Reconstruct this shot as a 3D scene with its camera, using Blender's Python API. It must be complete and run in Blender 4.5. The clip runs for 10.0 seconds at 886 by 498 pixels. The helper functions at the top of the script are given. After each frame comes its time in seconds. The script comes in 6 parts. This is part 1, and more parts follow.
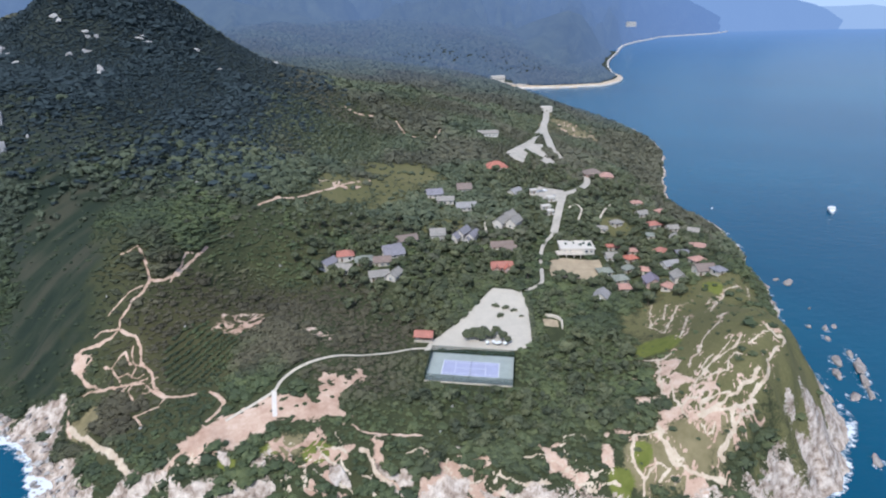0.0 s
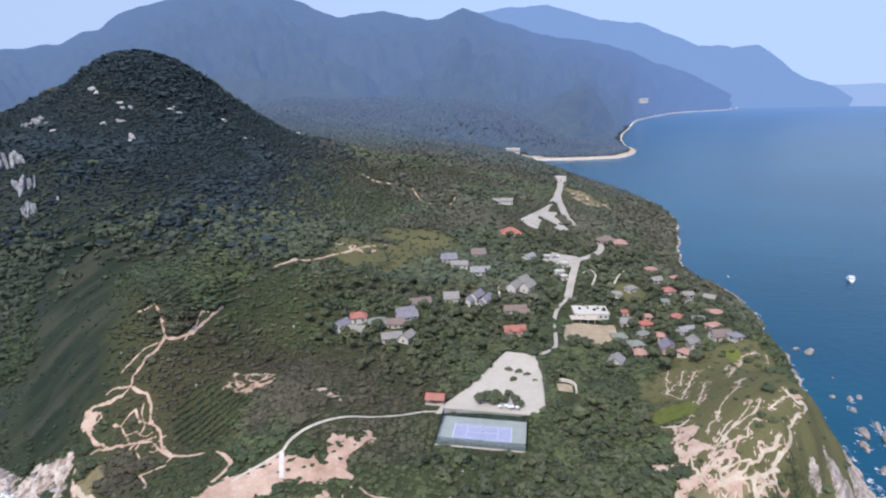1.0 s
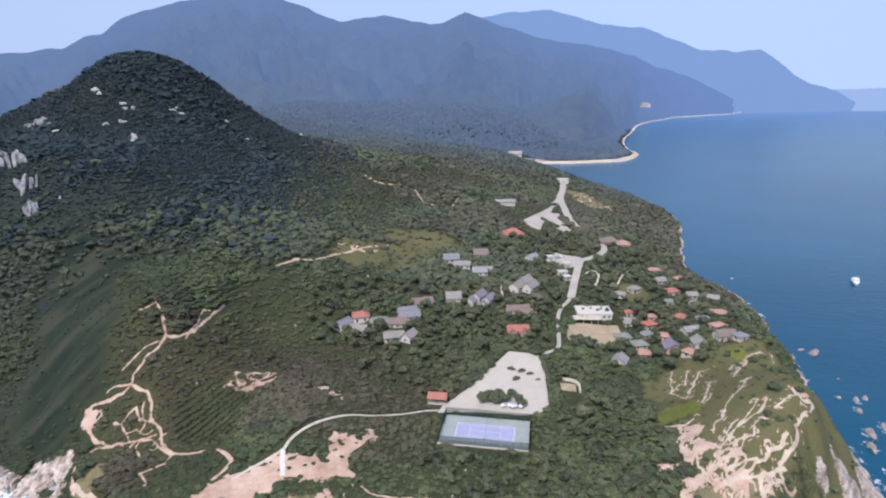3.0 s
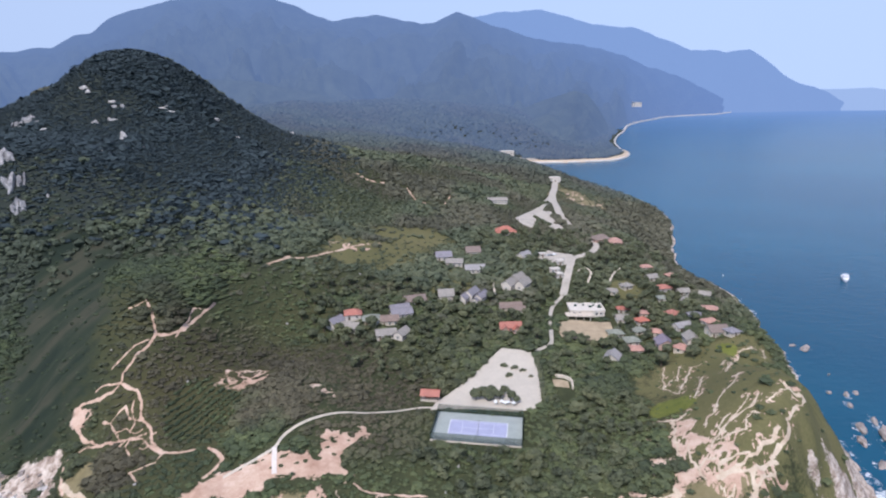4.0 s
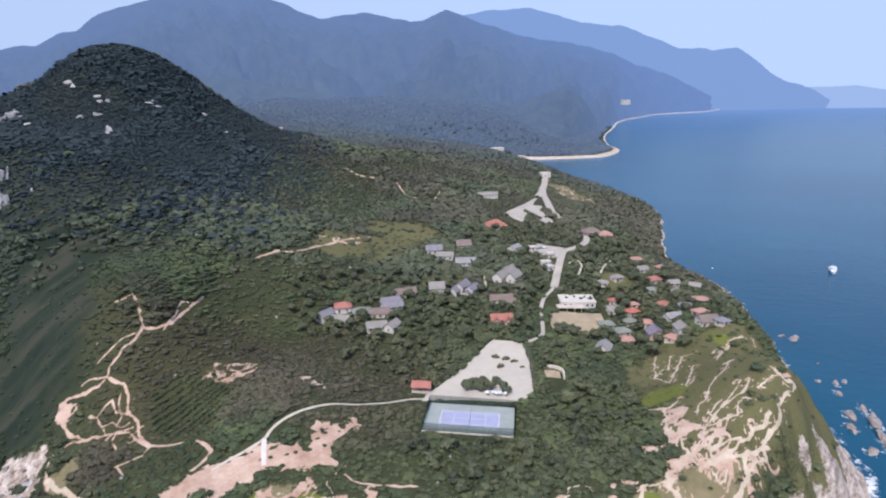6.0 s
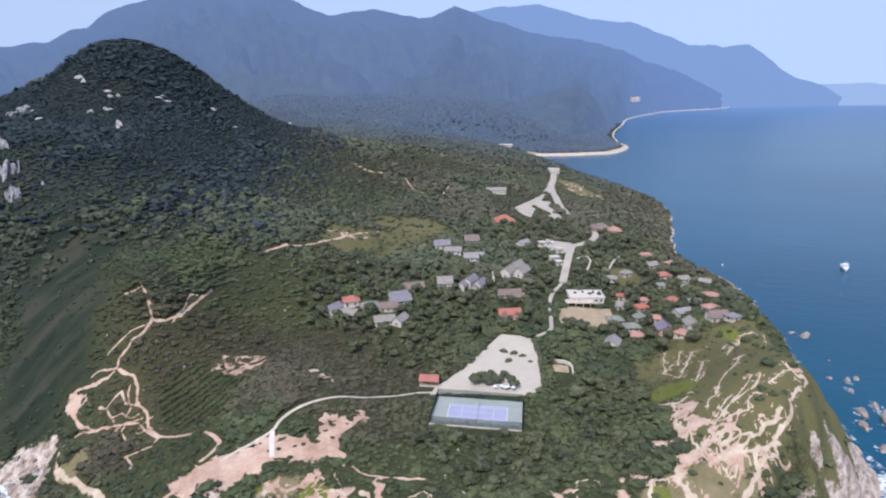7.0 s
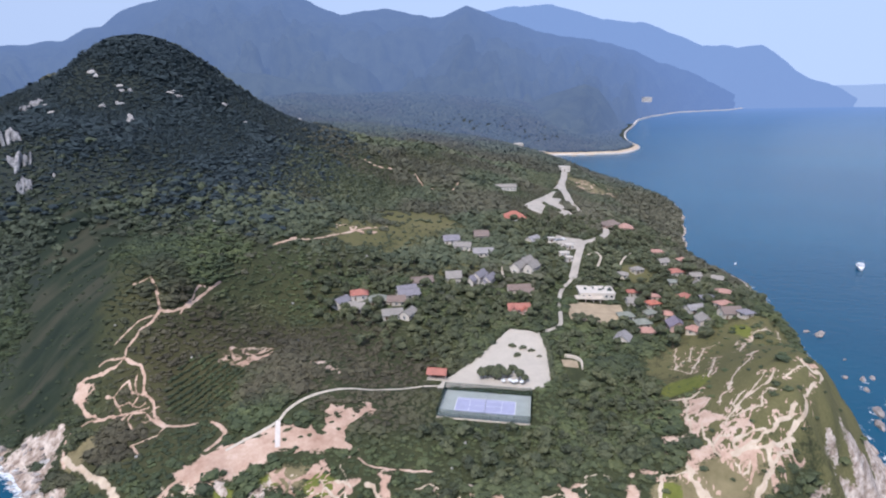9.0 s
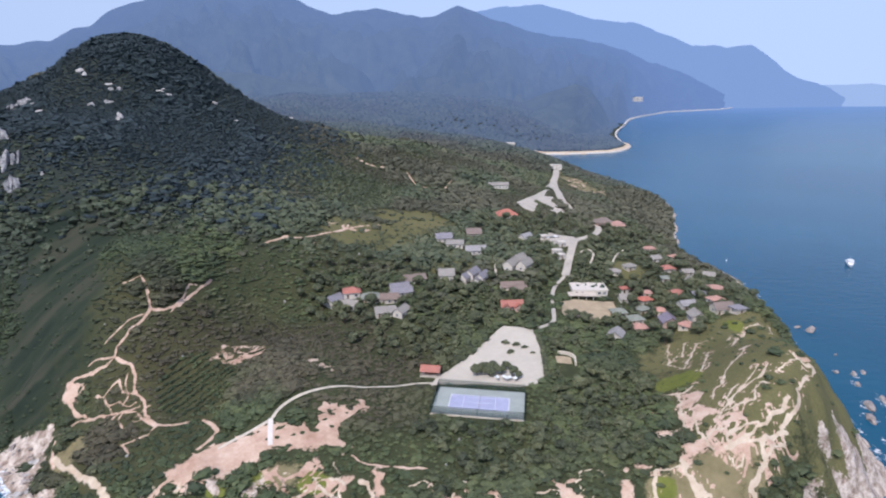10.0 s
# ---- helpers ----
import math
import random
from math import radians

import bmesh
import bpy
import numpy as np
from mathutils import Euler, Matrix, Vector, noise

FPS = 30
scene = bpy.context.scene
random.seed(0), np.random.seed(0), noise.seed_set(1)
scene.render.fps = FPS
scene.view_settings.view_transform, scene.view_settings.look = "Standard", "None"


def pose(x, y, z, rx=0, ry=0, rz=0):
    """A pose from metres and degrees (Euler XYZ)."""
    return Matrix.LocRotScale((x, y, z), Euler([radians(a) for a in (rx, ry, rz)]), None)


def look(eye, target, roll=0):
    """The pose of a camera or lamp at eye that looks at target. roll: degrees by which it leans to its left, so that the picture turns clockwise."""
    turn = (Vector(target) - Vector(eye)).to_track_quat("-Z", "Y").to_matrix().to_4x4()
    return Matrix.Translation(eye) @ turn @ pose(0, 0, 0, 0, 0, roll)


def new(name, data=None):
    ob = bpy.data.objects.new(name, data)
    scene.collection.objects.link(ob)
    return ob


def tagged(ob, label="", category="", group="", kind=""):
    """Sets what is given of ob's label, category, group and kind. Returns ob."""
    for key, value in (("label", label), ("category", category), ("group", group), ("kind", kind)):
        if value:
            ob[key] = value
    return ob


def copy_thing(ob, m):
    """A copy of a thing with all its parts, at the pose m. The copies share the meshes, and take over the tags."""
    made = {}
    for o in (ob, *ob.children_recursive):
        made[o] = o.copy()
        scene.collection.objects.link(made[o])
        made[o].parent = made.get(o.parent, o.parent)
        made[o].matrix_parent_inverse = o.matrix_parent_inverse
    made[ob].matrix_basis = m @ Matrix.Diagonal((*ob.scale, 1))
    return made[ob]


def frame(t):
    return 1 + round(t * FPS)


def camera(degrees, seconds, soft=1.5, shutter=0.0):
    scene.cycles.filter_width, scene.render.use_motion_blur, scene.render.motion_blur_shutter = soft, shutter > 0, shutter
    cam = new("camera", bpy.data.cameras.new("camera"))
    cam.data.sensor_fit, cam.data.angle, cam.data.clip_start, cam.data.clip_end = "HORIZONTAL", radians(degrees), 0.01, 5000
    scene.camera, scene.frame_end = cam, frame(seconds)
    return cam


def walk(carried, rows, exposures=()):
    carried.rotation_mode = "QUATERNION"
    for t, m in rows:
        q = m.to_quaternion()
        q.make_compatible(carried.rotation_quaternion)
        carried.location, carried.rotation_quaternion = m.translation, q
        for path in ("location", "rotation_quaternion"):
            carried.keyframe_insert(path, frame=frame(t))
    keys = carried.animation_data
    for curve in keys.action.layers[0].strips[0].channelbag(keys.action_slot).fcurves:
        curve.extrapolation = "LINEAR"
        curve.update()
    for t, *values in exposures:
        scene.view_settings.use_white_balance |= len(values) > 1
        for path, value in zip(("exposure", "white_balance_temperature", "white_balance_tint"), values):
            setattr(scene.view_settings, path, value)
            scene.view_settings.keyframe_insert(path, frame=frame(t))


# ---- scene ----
cam = camera(72.97, 10.0, soft=2.1)
PATH = [
    (0.0, pose(-1.05, -0.29, 159.83, 68.170, 0.346, -1.915)),
    (0.5, pose(-0.10, -2.85, 158.09, 73.660, 0.325, -1.449)),
    (1.0, pose(0.20, -3.59, 156.81, 74.854, 0.210, -0.267)),
    (1.5, pose(0.27, -3.28, 156.25, 75.058, 0.165, 0.024)),
    (2.0, pose(-0.20, -3.39, 154.96, 75.328, 0.123, -0.240)),
    (2.5, pose(-0.16, -3.13, 154.05, 75.291, 0.156, -0.033)),
    (4.0, pose(-0.07, -2.41, 151.90, 75.275, 0.160, -0.816)),
    (4.5, pose(0.08, -2.21, 150.30, 75.325, 0.228, -2.149)),
    (5.0, pose(0.09, -1.87, 149.91, 75.280, 0.243, -2.174)),
    (6.5, pose(-0.19, -1.61, 146.69, 75.092, 0.242, -1.588)),
    (7.0, pose(-0.42, -1.43, 146.00, 74.917, 0.201, -1.010)),
    (7.5, pose(-0.96, -1.59, 144.95, 74.609, -0.016, 1.403)),
    (8.0, pose(-0.65, -1.67, 143.66, 74.660, -0.148, 2.370)),
    (8.5, pose(0.07, -0.74, 143.34, 74.683, -0.117, 1.827)),
    (9.0, pose(0.00, 0.00, 142.00, 74.951, 0.000, 0.000)),
    (9.5, pose(0.01, 0.10, 140.86, 75.074, 0.068, -0.454)),
    (10.0, pose(-0.32, 0.38, 140.26, 74.974, 0.054, -0.790)),
]
walk(cam, PATH, [(0.0, 0.17, 5850, 10), (1.0, 0.17, 6000, 15), (4.0, 0.17, 6050, 17), (10.0, 0.17, 6050, 17)])

# ---- sky, sun ----
SUN_HEIGHT, SUN_TURN = radians(50), radians(203)      # the sun stands behind the camera, to its left
world = bpy.data.worlds.new("sky")
scene.world = world
world.use_nodes = True
wn, wl = world.node_tree.nodes, world.node_tree.links
wn.clear()
sky = wn.new("ShaderNodeTexSky")
sky.sky_type, sky.sun_disc = "NISHITA", False
sky.sun_elevation, sky.sun_rotation = SUN_HEIGHT, SUN_TURN
sky.altitude, sky.air_density, sky.dust_density, sky.ozone_density = 140, 1.0, 1.0, 3.0
# low down and below the horizon the sky goes on as one pale haze
coord, split, lift, join = (wn.new("ShaderNodeTexCoord"), wn.new("ShaderNodeSeparateXYZ"), wn.new("ShaderNodeMath"), wn.new("ShaderNodeCombineXYZ"))
lift.operation = "MAXIMUM"
lift.inputs[1].default_value = 0.20
wl.new(coord.outputs["Generated"], split.inputs[0])
wl.new(split.outputs["X"], join.inputs["X"])
wl.new(split.outputs["Y"], join.inputs["Y"])
wl.new(split.outputs["Z"], lift.inputs[0])
wl.new(lift.outputs[0], join.inputs["Z"])
wl.new(join.outputs[0], sky.inputs["Vector"])
back, out = wn.new("ShaderNodeBackground"), wn.new("ShaderNodeOutputWorld")
back.inputs["Strength"].default_value = 0.15
haze = wn.new("ShaderNodeMix")       # an even veil of haze over the whole sky
haze.data_type = "RGBA"
haze.inputs[0].default_value = 0.5
haze.inputs[7].default_value = (3.8, 4.25, 5.2, 1)
wl.new(sky.outputs[0], haze.inputs[6])
wl.new(haze.outputs[2], back.inputs["Color"])
wl.new(back.outputs[0], out.inputs["Surface"])

sun_lamp = bpy.data.lights.new("sun", "SUN")
sun_lamp.energy, sun_lamp.angle, sun_lamp.color = 3.0, radians(0.6), (1.0, 0.95, 0.87)
sun_way = Vector((math.sin(SUN_TURN) * math.cos(SUN_HEIGHT), math.cos(SUN_TURN) * math.cos(SUN_HEIGHT), math.sin(SUN_HEIGHT)))
sun = new("sun", sun_lamp)
sun.matrix_world = look(sun_way * 600, (0, 0, 0))


# ---- materials ----
class Nodes:
    """A short hand for node trees."""

    def __init__(self, name):
        self.mat = bpy.data.materials.new(name)
        self.mat.use_nodes = True
        self.tree = self.mat.node_tree
        self.bsdf = self.tree.nodes["Principled BSDF"]
        self.out = self.tree.nodes["Material Output"]
        self.place = self.add("ShaderNodeNewGeometry").outputs["Position"]

    def add(self, kind, **inputs):
        node = self.tree.nodes.new(kind)
        return node

    def link(self, value, socket):
        if isinstance(value, (int, float)):
            socket.default_value = value
        elif isinstance(value, tuple):
            socket.default_value = (*value, 1.0) if len(value) == 3 and socket.type == "RGBA" else value
        else:
            self.tree.links.new(value, socket)

    def noise(self, size, detail=3.0, rough=0.55, where=None, stretch=None):
        where = self.place if where is None else where
        if stretch:
            m = self.add("ShaderNodeMapping")
            m.inputs["Scale"].default_value = stretch
            self.link(where, m.inputs["Vector"])
            where = m.outputs[0]
        n = self.add("ShaderNodeTexNoise")
        self.link(where, n.inputs["Vector"])
        n.inputs["Scale"].default_value, n.inputs["Detail"].default_value, n.inputs["Roughness"].default_value = 1.0 / size, detail, rough
        return n.outputs["Fac"]

    def math(self, op, a, b=0.0, clamp=False):
        m = self.add("ShaderNodeMath")
        m.operation, m.use_clamp = op, clamp
        self.link(a, m.inputs[0])
        self.link(b, m.inputs[1])
        return m.outputs[0]

    def step(self, value, low, high):
        m = self.add("ShaderNodeMapRange")
        m.interpolation_type = "SMOOTHSTEP"
        self.link(value, m.inputs["Value"])
        m.inputs["From Min"].default_value, m.inputs["From Max"].default_value = low, high
        return m.outputs["Result"]

    def mix(self, fac, a, b):
        m = self.add("ShaderNodeMix")
        m.data_type = "RGBA"
        self.link(fac, m.inputs[0])
        self.link(a, m.inputs[6])
        self.link(b, m.inputs[7])
        return m.outputs[2]

    def ramp(self, value, *stops):
        r = self.add("ShaderNodeValToRGB")
        while len(r.color_ramp.elements) < len(stops):
            r.color_ramp.elements.new(0.5)
        for e, (at, colour) in zip(r.color_ramp.elements, stops):
            e.position, e.color = at, (*colour, 1)
        self.link(value, r.inputs["Fac"])
        return r.outputs["Color"]

    def named(self, name):
        a = self.add("ShaderNodeAttribute")
        a.attribute_name = name
        return a.outputs["Fac"]

    def chance(self):
        return self.add("ShaderNodeObjectInfo").outputs["Random"]

    def bump(self, height, depth, strength=1.0):
        b = self.add("ShaderNodeBump")
        b.inputs["Strength"].default_value, b.inputs["Distance"].default_value = strength, depth
        self.link(height, b.inputs["Height"])
        self.link(b.outputs[0], self.bsdf.inputs["Normal"])

    def done(self, colour, rough=0.8, metal=0.0, specular=0.3):
        self.link(colour, self.bsdf.inputs["Base Color"])
        self.link(rough, self.bsdf.inputs["Roughness"])
        self.link(metal, self.bsdf.inputs["Metallic"])
        self.link(specular, self.bsdf.inputs["Specular IOR Level"])
        return self.mat


def ground_material():
    n = Nodes("ground")
    wide, mid, fine = n.noise(38, 4), n.noise(6, 4, 0.65), n.noise(0.9, 3, 0.7)
    patch = n.noise(90, 3)
    scrub = n.ramp(n.math("ADD", n.math("MULTIPLY", mid, 0.6), n.math("MULTIPLY", fine, 0.4)), (0.3, (0.032, 0.038, 0.020)), (0.52, (0.054, 0.062, 0.030)), (0.72, (0.088, 0.092, 0.042)))
    scrub = n.mix(n.step(patch, 0.45, 0.7), scrub, n.mix(mid, (0.045, 0.045, 0.02), (0.095, 0.088, 0.042)))
    grass = n.ramp(n.math("ADD", n.math("MULTIPLY", wide, 0.5), n.math("MULTIPLY", fine, 0.5)), (0.3, (0.100, 0.100, 0.042)), (0.5, (0.134, 0.126, 0.056)), (0.7, (0.182, 0.158, 0.078)))
    lush = n.ramp(mid, (0.3, (0.11, 0.13, 0.028)), (0.7, (0.19, 0.20, 0.05)))
    dry = n.ramp(mid, (0.3, (0.17, 0.145, 0.075)), (0.7, (0.27, 0.225, 0.125)))
    soil = n.ramp(n.math("ADD", n.math("MULTIPLY", wide, 0.40), n.math("ADD", n.math("MULTIPLY", mid, 0.42), n.math("MULTIPLY", fine, 0.18))), (0.34, (0.36, 0.215, 0.150)), (0.5, (0.54, 0.375, 0.28)), (0.64, (0.69, 0.54, 0.43)))
    cracks = n.noise(3.2, 5, 0.7, stretch=(1.0, 0.45, 1.6))
    rock = n.ramp(cracks, (0.3, (0.12, 0.088, 0.070)), (0.42, (0.34, 0.26, 0.205)), (0.55, (0.58, 0.485, 0.405)), (0.72, (0.80, 0.72, 0.63)))
    pale = n.ramp(mid, (0.3, (0.46, 0.345, 0.24)), (0.5, (0.56, 0.45, 0.335)), (0.7, (0.68, 0.58, 0.44)))
    wobble = n.math("SUBTRACT", n.math("ADD", n.math("MULTIPLY", mid, 0.9), n.math("MULTIPLY", fine, 0.5)), 0.7)

    def field(name, low, high, ragged):
        return n.step(n.math("ADD", n.named(name), n.math("MULTIPLY", wobble, ragged)), low, high)

    # shade below the woods is put into the ground colour as darker tones
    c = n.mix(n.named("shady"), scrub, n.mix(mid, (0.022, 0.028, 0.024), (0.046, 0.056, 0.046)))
    hay = n.ramp(n.math("ADD", n.math("MULTIPLY", n.named("streak"), 0.75), n.math("MULTIPLY", mid, 0.25)), (0.34, (0.018, 0.027, 0.019)), (0.5, (0.028, 0.038, 0.024)), (0.64, (0.052, 0.053, 0.036)))
    c = n.mix(field("flank", 0.3, 0.7, 1.0), c, hay)
    c = n.mix(field("grass", 0.3, 0.7, 1.6), c, grass)
    c = n.mix(field("dry", 0.3, 0.7, 1.6), c, dry)
    c = n.mix(field("lush", 0.35, 0.65, 1.2), c, lush)
    c = n.mix(field("soil", 0.42, 0.58, 1.5), c, soil)
    c = n.mix(field("pale", 0.42, 0.58, 0.8), c, pale)
    c = n.mix(field("rock", 0.42, 0.58, 1.9), c, rock)
    n.bump(n.math("ADD", n.math("MULTIPLY", fine, 0.03), n.math("MULTIPLY", cracks, n.math("ADD", 0.08, n.named("rock")))), 1.4, 0.8)
    return n.done(c, 0.95, 0, 0.15)


def leaf_material(name, dark, middle, bright, dusty, *veil):
    """Foliage: the tint of each clump, and drier patches over the land."""
    n = Nodes(name)
    tint = n.named("tint")
    v = n.math("ADD", n.math("MULTIPLY", tint, 0.75), n.math("MULTIPLY", n.noise(1.1, 3, 0.7), 0.35))
    c = n.ramp(v, (0.15, dark), (0.5, middle), (0.9, bright))
    c = n.mix(n.math("MULTIPLY", n.named("dust"), 0.8), c, n.mix(tint, tuple(0.45 * a for a in dusty), dusty))
    n.done(c, 0.75, 0, 0.2)
    return veiled(n, NEAR_HAZE_GLOW, FAR_HAZE_GLOW, *veil) if veil else n.mat


def plain(name, colour, rough=0.7, vary=0.12, size=1.5, metal=0.0, depth=0.02, specular=0.3):
    """A solid surface with stains and grain."""
    n = Nodes(name)
    stain, grain = n.noise(size, 4, 0.6), n.noise(size * 0.12, 2, 0.6)
    f = n.math("ADD", n.math("MULTIPLY", stain, 0.65), n.math("MULTIPLY", grain, 0.35))
    low, high = tuple(max(0.0, a * (1 - 2.2 * vary)) for a in colour), tuple(min(0.9, a * (1 + 1.8 * vary)) for a in colour)
    n.bump(grain, depth, 0.5)
    return n.done(n.ramp(f, (0.3, low), (0.52, colour), (0.75, high)), rough, metal, specular)


def cliff_material():
    """Grey granite with upright dark clefts and pale weathered faces."""
    n = Nodes("cliff_granite")
    cleft, grain = n.noise(2.6, 5, 0.7, stretch=(1.0, 1.0, 0.28)), n.noise(0.8, 3, 0.65)
    f = n.math("ADD", n.math("MULTIPLY", cleft, 0.7), n.math("MULTIPLY", grain, 0.3))
    n.bump(cleft, 0.7, 0.9)
    return n.done(n.ramp(f, (0.36, (0.07, 0.07, 0.07)), (0.46, (0.24, 0.235, 0.235)), (0.56, (0.40, 0.385, 0.375)), (0.7, (0.56, 0.54, 0.52))), 0.9, 0, 0.2)


def roof_material(name, colour):
    """Rows of tiles, weathered in patches, each house a little different."""
    n = Nodes(name)
    local = n.add("ShaderNodeTexCoord").outputs["Object"]
    w = n.add("ShaderNodeTexWave")
    w.bands_direction = "Z"
    w.inputs["Scale"].default_value, w.inputs["Distortion"].default_value = 1.4, 0.6
    n.link(local, w.inputs["Vector"])
    stain, grain = n.noise(2.4, 4, 0.65), n.noise(0.35, 2, 0.6)
    f = n.math("ADD", n.math("MULTIPLY", stain, 0.55), n.math("ADD", n.math("MULTIPLY", grain, 0.25), n.math("MULTIPLY", w.outputs["Fac"], 0.2)))
    c = n.ramp(f, (0.25, tuple(a * 0.62 for a in colour)), (0.5, colour), (0.78, tuple(min(0.85, a * 1.3) for a in colour)))
    c = n.mix(n.math("MULTIPLY", n.chance(), 0.25), c, (0.22, 0.21, 0.20))
    n.bump(w.outputs["Fac"], 0.05, 0.7)
    return n.done(c, 0.8, 0, 0.25)


def water_material():
    n = Nodes("sea_water")
    swell_a, swell_b, ripple = n.noise(9, 3, 0.6, stretch=(1, 1.8, 1)), n.noise(48, 3), n.noise(1.6, 3, 0.65)
    c = n.mix(n.step(n.noise(260, 4, 0.6), 0.35, 0.7), (0.003, 0.066, 0.128), (0.006, 0.090, 0.160))
    foam = n.step(n.math("ADD", n.named("foam"), n.math("MULTIPLY", n.math("SUBTRACT", n.noise(3.5, 5, 0.75), 0.5), 1.5)), 0.55, 0.75)
    c = n.mix(foam, c, (0.75, 0.78, 0.80))
    apart = n.add("ShaderNodeSeparateXYZ")
    n.link(n.place, apart.inputs[0])
    calm = n.math("SUBTRACT", 1.0, n.math("MULTIPLY", n.step(apart.outputs["Y"], 300.0, 3200.0), 0.8))
    n.bump(n.math("MULTIPLY", calm, n.math("ADD", n.math("MULTIPLY", swell_b, 1.2), n.math("ADD", swell_a, n.math("MULTIPLY", ripple, 0.25)))), 0.55, 0.6)
    n.done(c, n.math("ADD", 0.22, n.math("MULTIPLY", foam, 0.6)), 0, 0.17)
    # haze over the far sea is painted in as blue emission
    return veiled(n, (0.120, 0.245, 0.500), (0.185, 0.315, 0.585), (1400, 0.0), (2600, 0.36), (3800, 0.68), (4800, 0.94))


def distance_material(name, wood, near_glow, far_glow, *veil):
    """Far mountainsides: dull woods with haze painted in as glow. veil: rows of distance and the share of glow."""
    n = Nodes(name)
    f = n.math("ADD", n.math("MULTIPLY", n.noise(300, 5, 0.6), 0.5), n.math("MULTIPLY", n.noise(45, 4, 0.65), 0.5))
    n.done(n.ramp(f, (0.34, tuple(a * 0.5 for a in wood)), (0.66, tuple(a * 1.7 for a in wood))), 1.0, 0, 0.0)
    return veiled(n, near_glow, far_glow, *veil)


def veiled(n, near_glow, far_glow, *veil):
    """Haze painted into a far surface as blue emission. veil: rows of distance and the share of glow."""
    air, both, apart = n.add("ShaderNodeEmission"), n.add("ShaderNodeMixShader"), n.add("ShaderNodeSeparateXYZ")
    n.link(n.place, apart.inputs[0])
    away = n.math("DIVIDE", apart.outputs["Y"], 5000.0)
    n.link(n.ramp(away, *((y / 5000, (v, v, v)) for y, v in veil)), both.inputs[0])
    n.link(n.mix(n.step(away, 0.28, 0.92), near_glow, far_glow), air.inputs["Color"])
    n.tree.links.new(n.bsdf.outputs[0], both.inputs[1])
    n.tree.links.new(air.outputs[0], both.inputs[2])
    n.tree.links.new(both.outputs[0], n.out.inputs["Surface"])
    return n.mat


NEAR_HAZE_GLOW, FAR_HAZE_GLOW = (0.130, 0.200, 0.345), (0.160, 0.262, 0.505)
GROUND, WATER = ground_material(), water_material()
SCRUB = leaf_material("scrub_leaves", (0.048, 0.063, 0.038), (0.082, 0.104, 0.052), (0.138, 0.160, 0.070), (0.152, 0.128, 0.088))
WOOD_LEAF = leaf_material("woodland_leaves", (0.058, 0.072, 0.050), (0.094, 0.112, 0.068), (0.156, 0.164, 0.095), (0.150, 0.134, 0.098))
# haze over the hill is put into this darker, bluer leaf colour
HILL_LEAF = leaf_material("hazed_hill_leaves", (0.031, 0.046, 0.050), (0.046, 0.064, 0.069), (0.069, 0.090, 0.094), (0.066, 0.074, 0.074))
# the last rows mix painted haze glow into the far leaves
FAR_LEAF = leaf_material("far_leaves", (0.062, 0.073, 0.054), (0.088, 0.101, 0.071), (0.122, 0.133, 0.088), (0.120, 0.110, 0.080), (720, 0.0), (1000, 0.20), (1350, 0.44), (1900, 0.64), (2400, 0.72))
TREE_LEAF = leaf_material("tree_leaves", (0.058, 0.068, 0.044), (0.098, 0.110, 0.063), (0.156, 0.164, 0.086), (0.118, 0.124, 0.070))
BARK = plain("bark", (0.12, 0.09, 0.065), 0.95, 0.2, 0.8)
CONCRETE = plain("concrete", (0.54, 0.485, 0.405), 0.9, 0.06, 7.0)
PATH_STONE = plain("path_concrete", (0.60, 0.525, 0.43), 0.9, 0.14, 3.0)
ASPHALT_PALE = plain("worn_road", (0.48, 0.43, 0.365), 0.9, 0.11, 6.0)
BEACH = plain("pale_beach", (0.68, 0.62, 0.56), 0.95, 0.08, 9.0)
SAND = plain("sandy_yard", (0.42, 0.33, 0.22), 0.95, 0.14, 5.0)
STONE = plain("granite", (0.48, 0.45, 0.42), 0.9, 0.28, 2.2, depth=0.25)
CLIFF = cliff_material()
WET_STONE = plain("sea_granite", (0.38, 0.325, 0.29), 0.75, 0.30, 2.5, depth=0.25)
WHITE_WALL = plain("white_render", (0.64, 0.585, 0.51), 0.85, 0.05, 2.0)
CREAM_WALL = plain("cream_render", (0.62, 0.55, 0.45), 0.85, 0.06, 2.0)
PINK_WALL = plain("pink_render", (0.55, 0.38, 0.32), 0.85, 0.07, 2.0)
ROOFS = {"grey": roof_material("grey_tiles", (0.32, 0.29, 0.255)), "slate": roof_material("slate_blue_tiles", (0.255, 0.238, 0.262)),
         "red": roof_material("red_tiles", (0.47, 0.17, 0.12)), "rose": roof_material("rose_tiles", (0.50, 0.27, 0.21)),
         "brown": roof_material("brown_tiles", (0.24, 0.175, 0.145)), "sage": roof_material("sage_tiles", (0.255, 0.268, 0.222)),
         "violet": roof_material("violet_tiles", (0.24, 0.20, 0.25)), "blue": roof_material("pale_blue_tiles", (0.345, 0.325, 0.318))}
GLASS_DARK = plain("window_glass", (0.03, 0.04, 0.05), 0.12, 0.1, 1.0, specular=0.6)
TIMBER = plain("dark_timber", (0.13, 0.085, 0.055), 0.8, 0.2, 0.6)
FRAME_WHITE = plain("white_frame", (0.72, 0.72, 0.70), 0.6, 0.04, 1.0)
COURT_GREEN = plain("court_green", (0.36, 0.395, 0.37), 0.85, 0.07, 5.0)
COURT_BLUE = plain("court_blue", (0.385, 0.395, 0.54), 0.85, 0.06, 5.0)
LINE_WHITE = plain("line_paint", (0.75, 0.76, 0.76), 0.8, 0.04, 1.0)
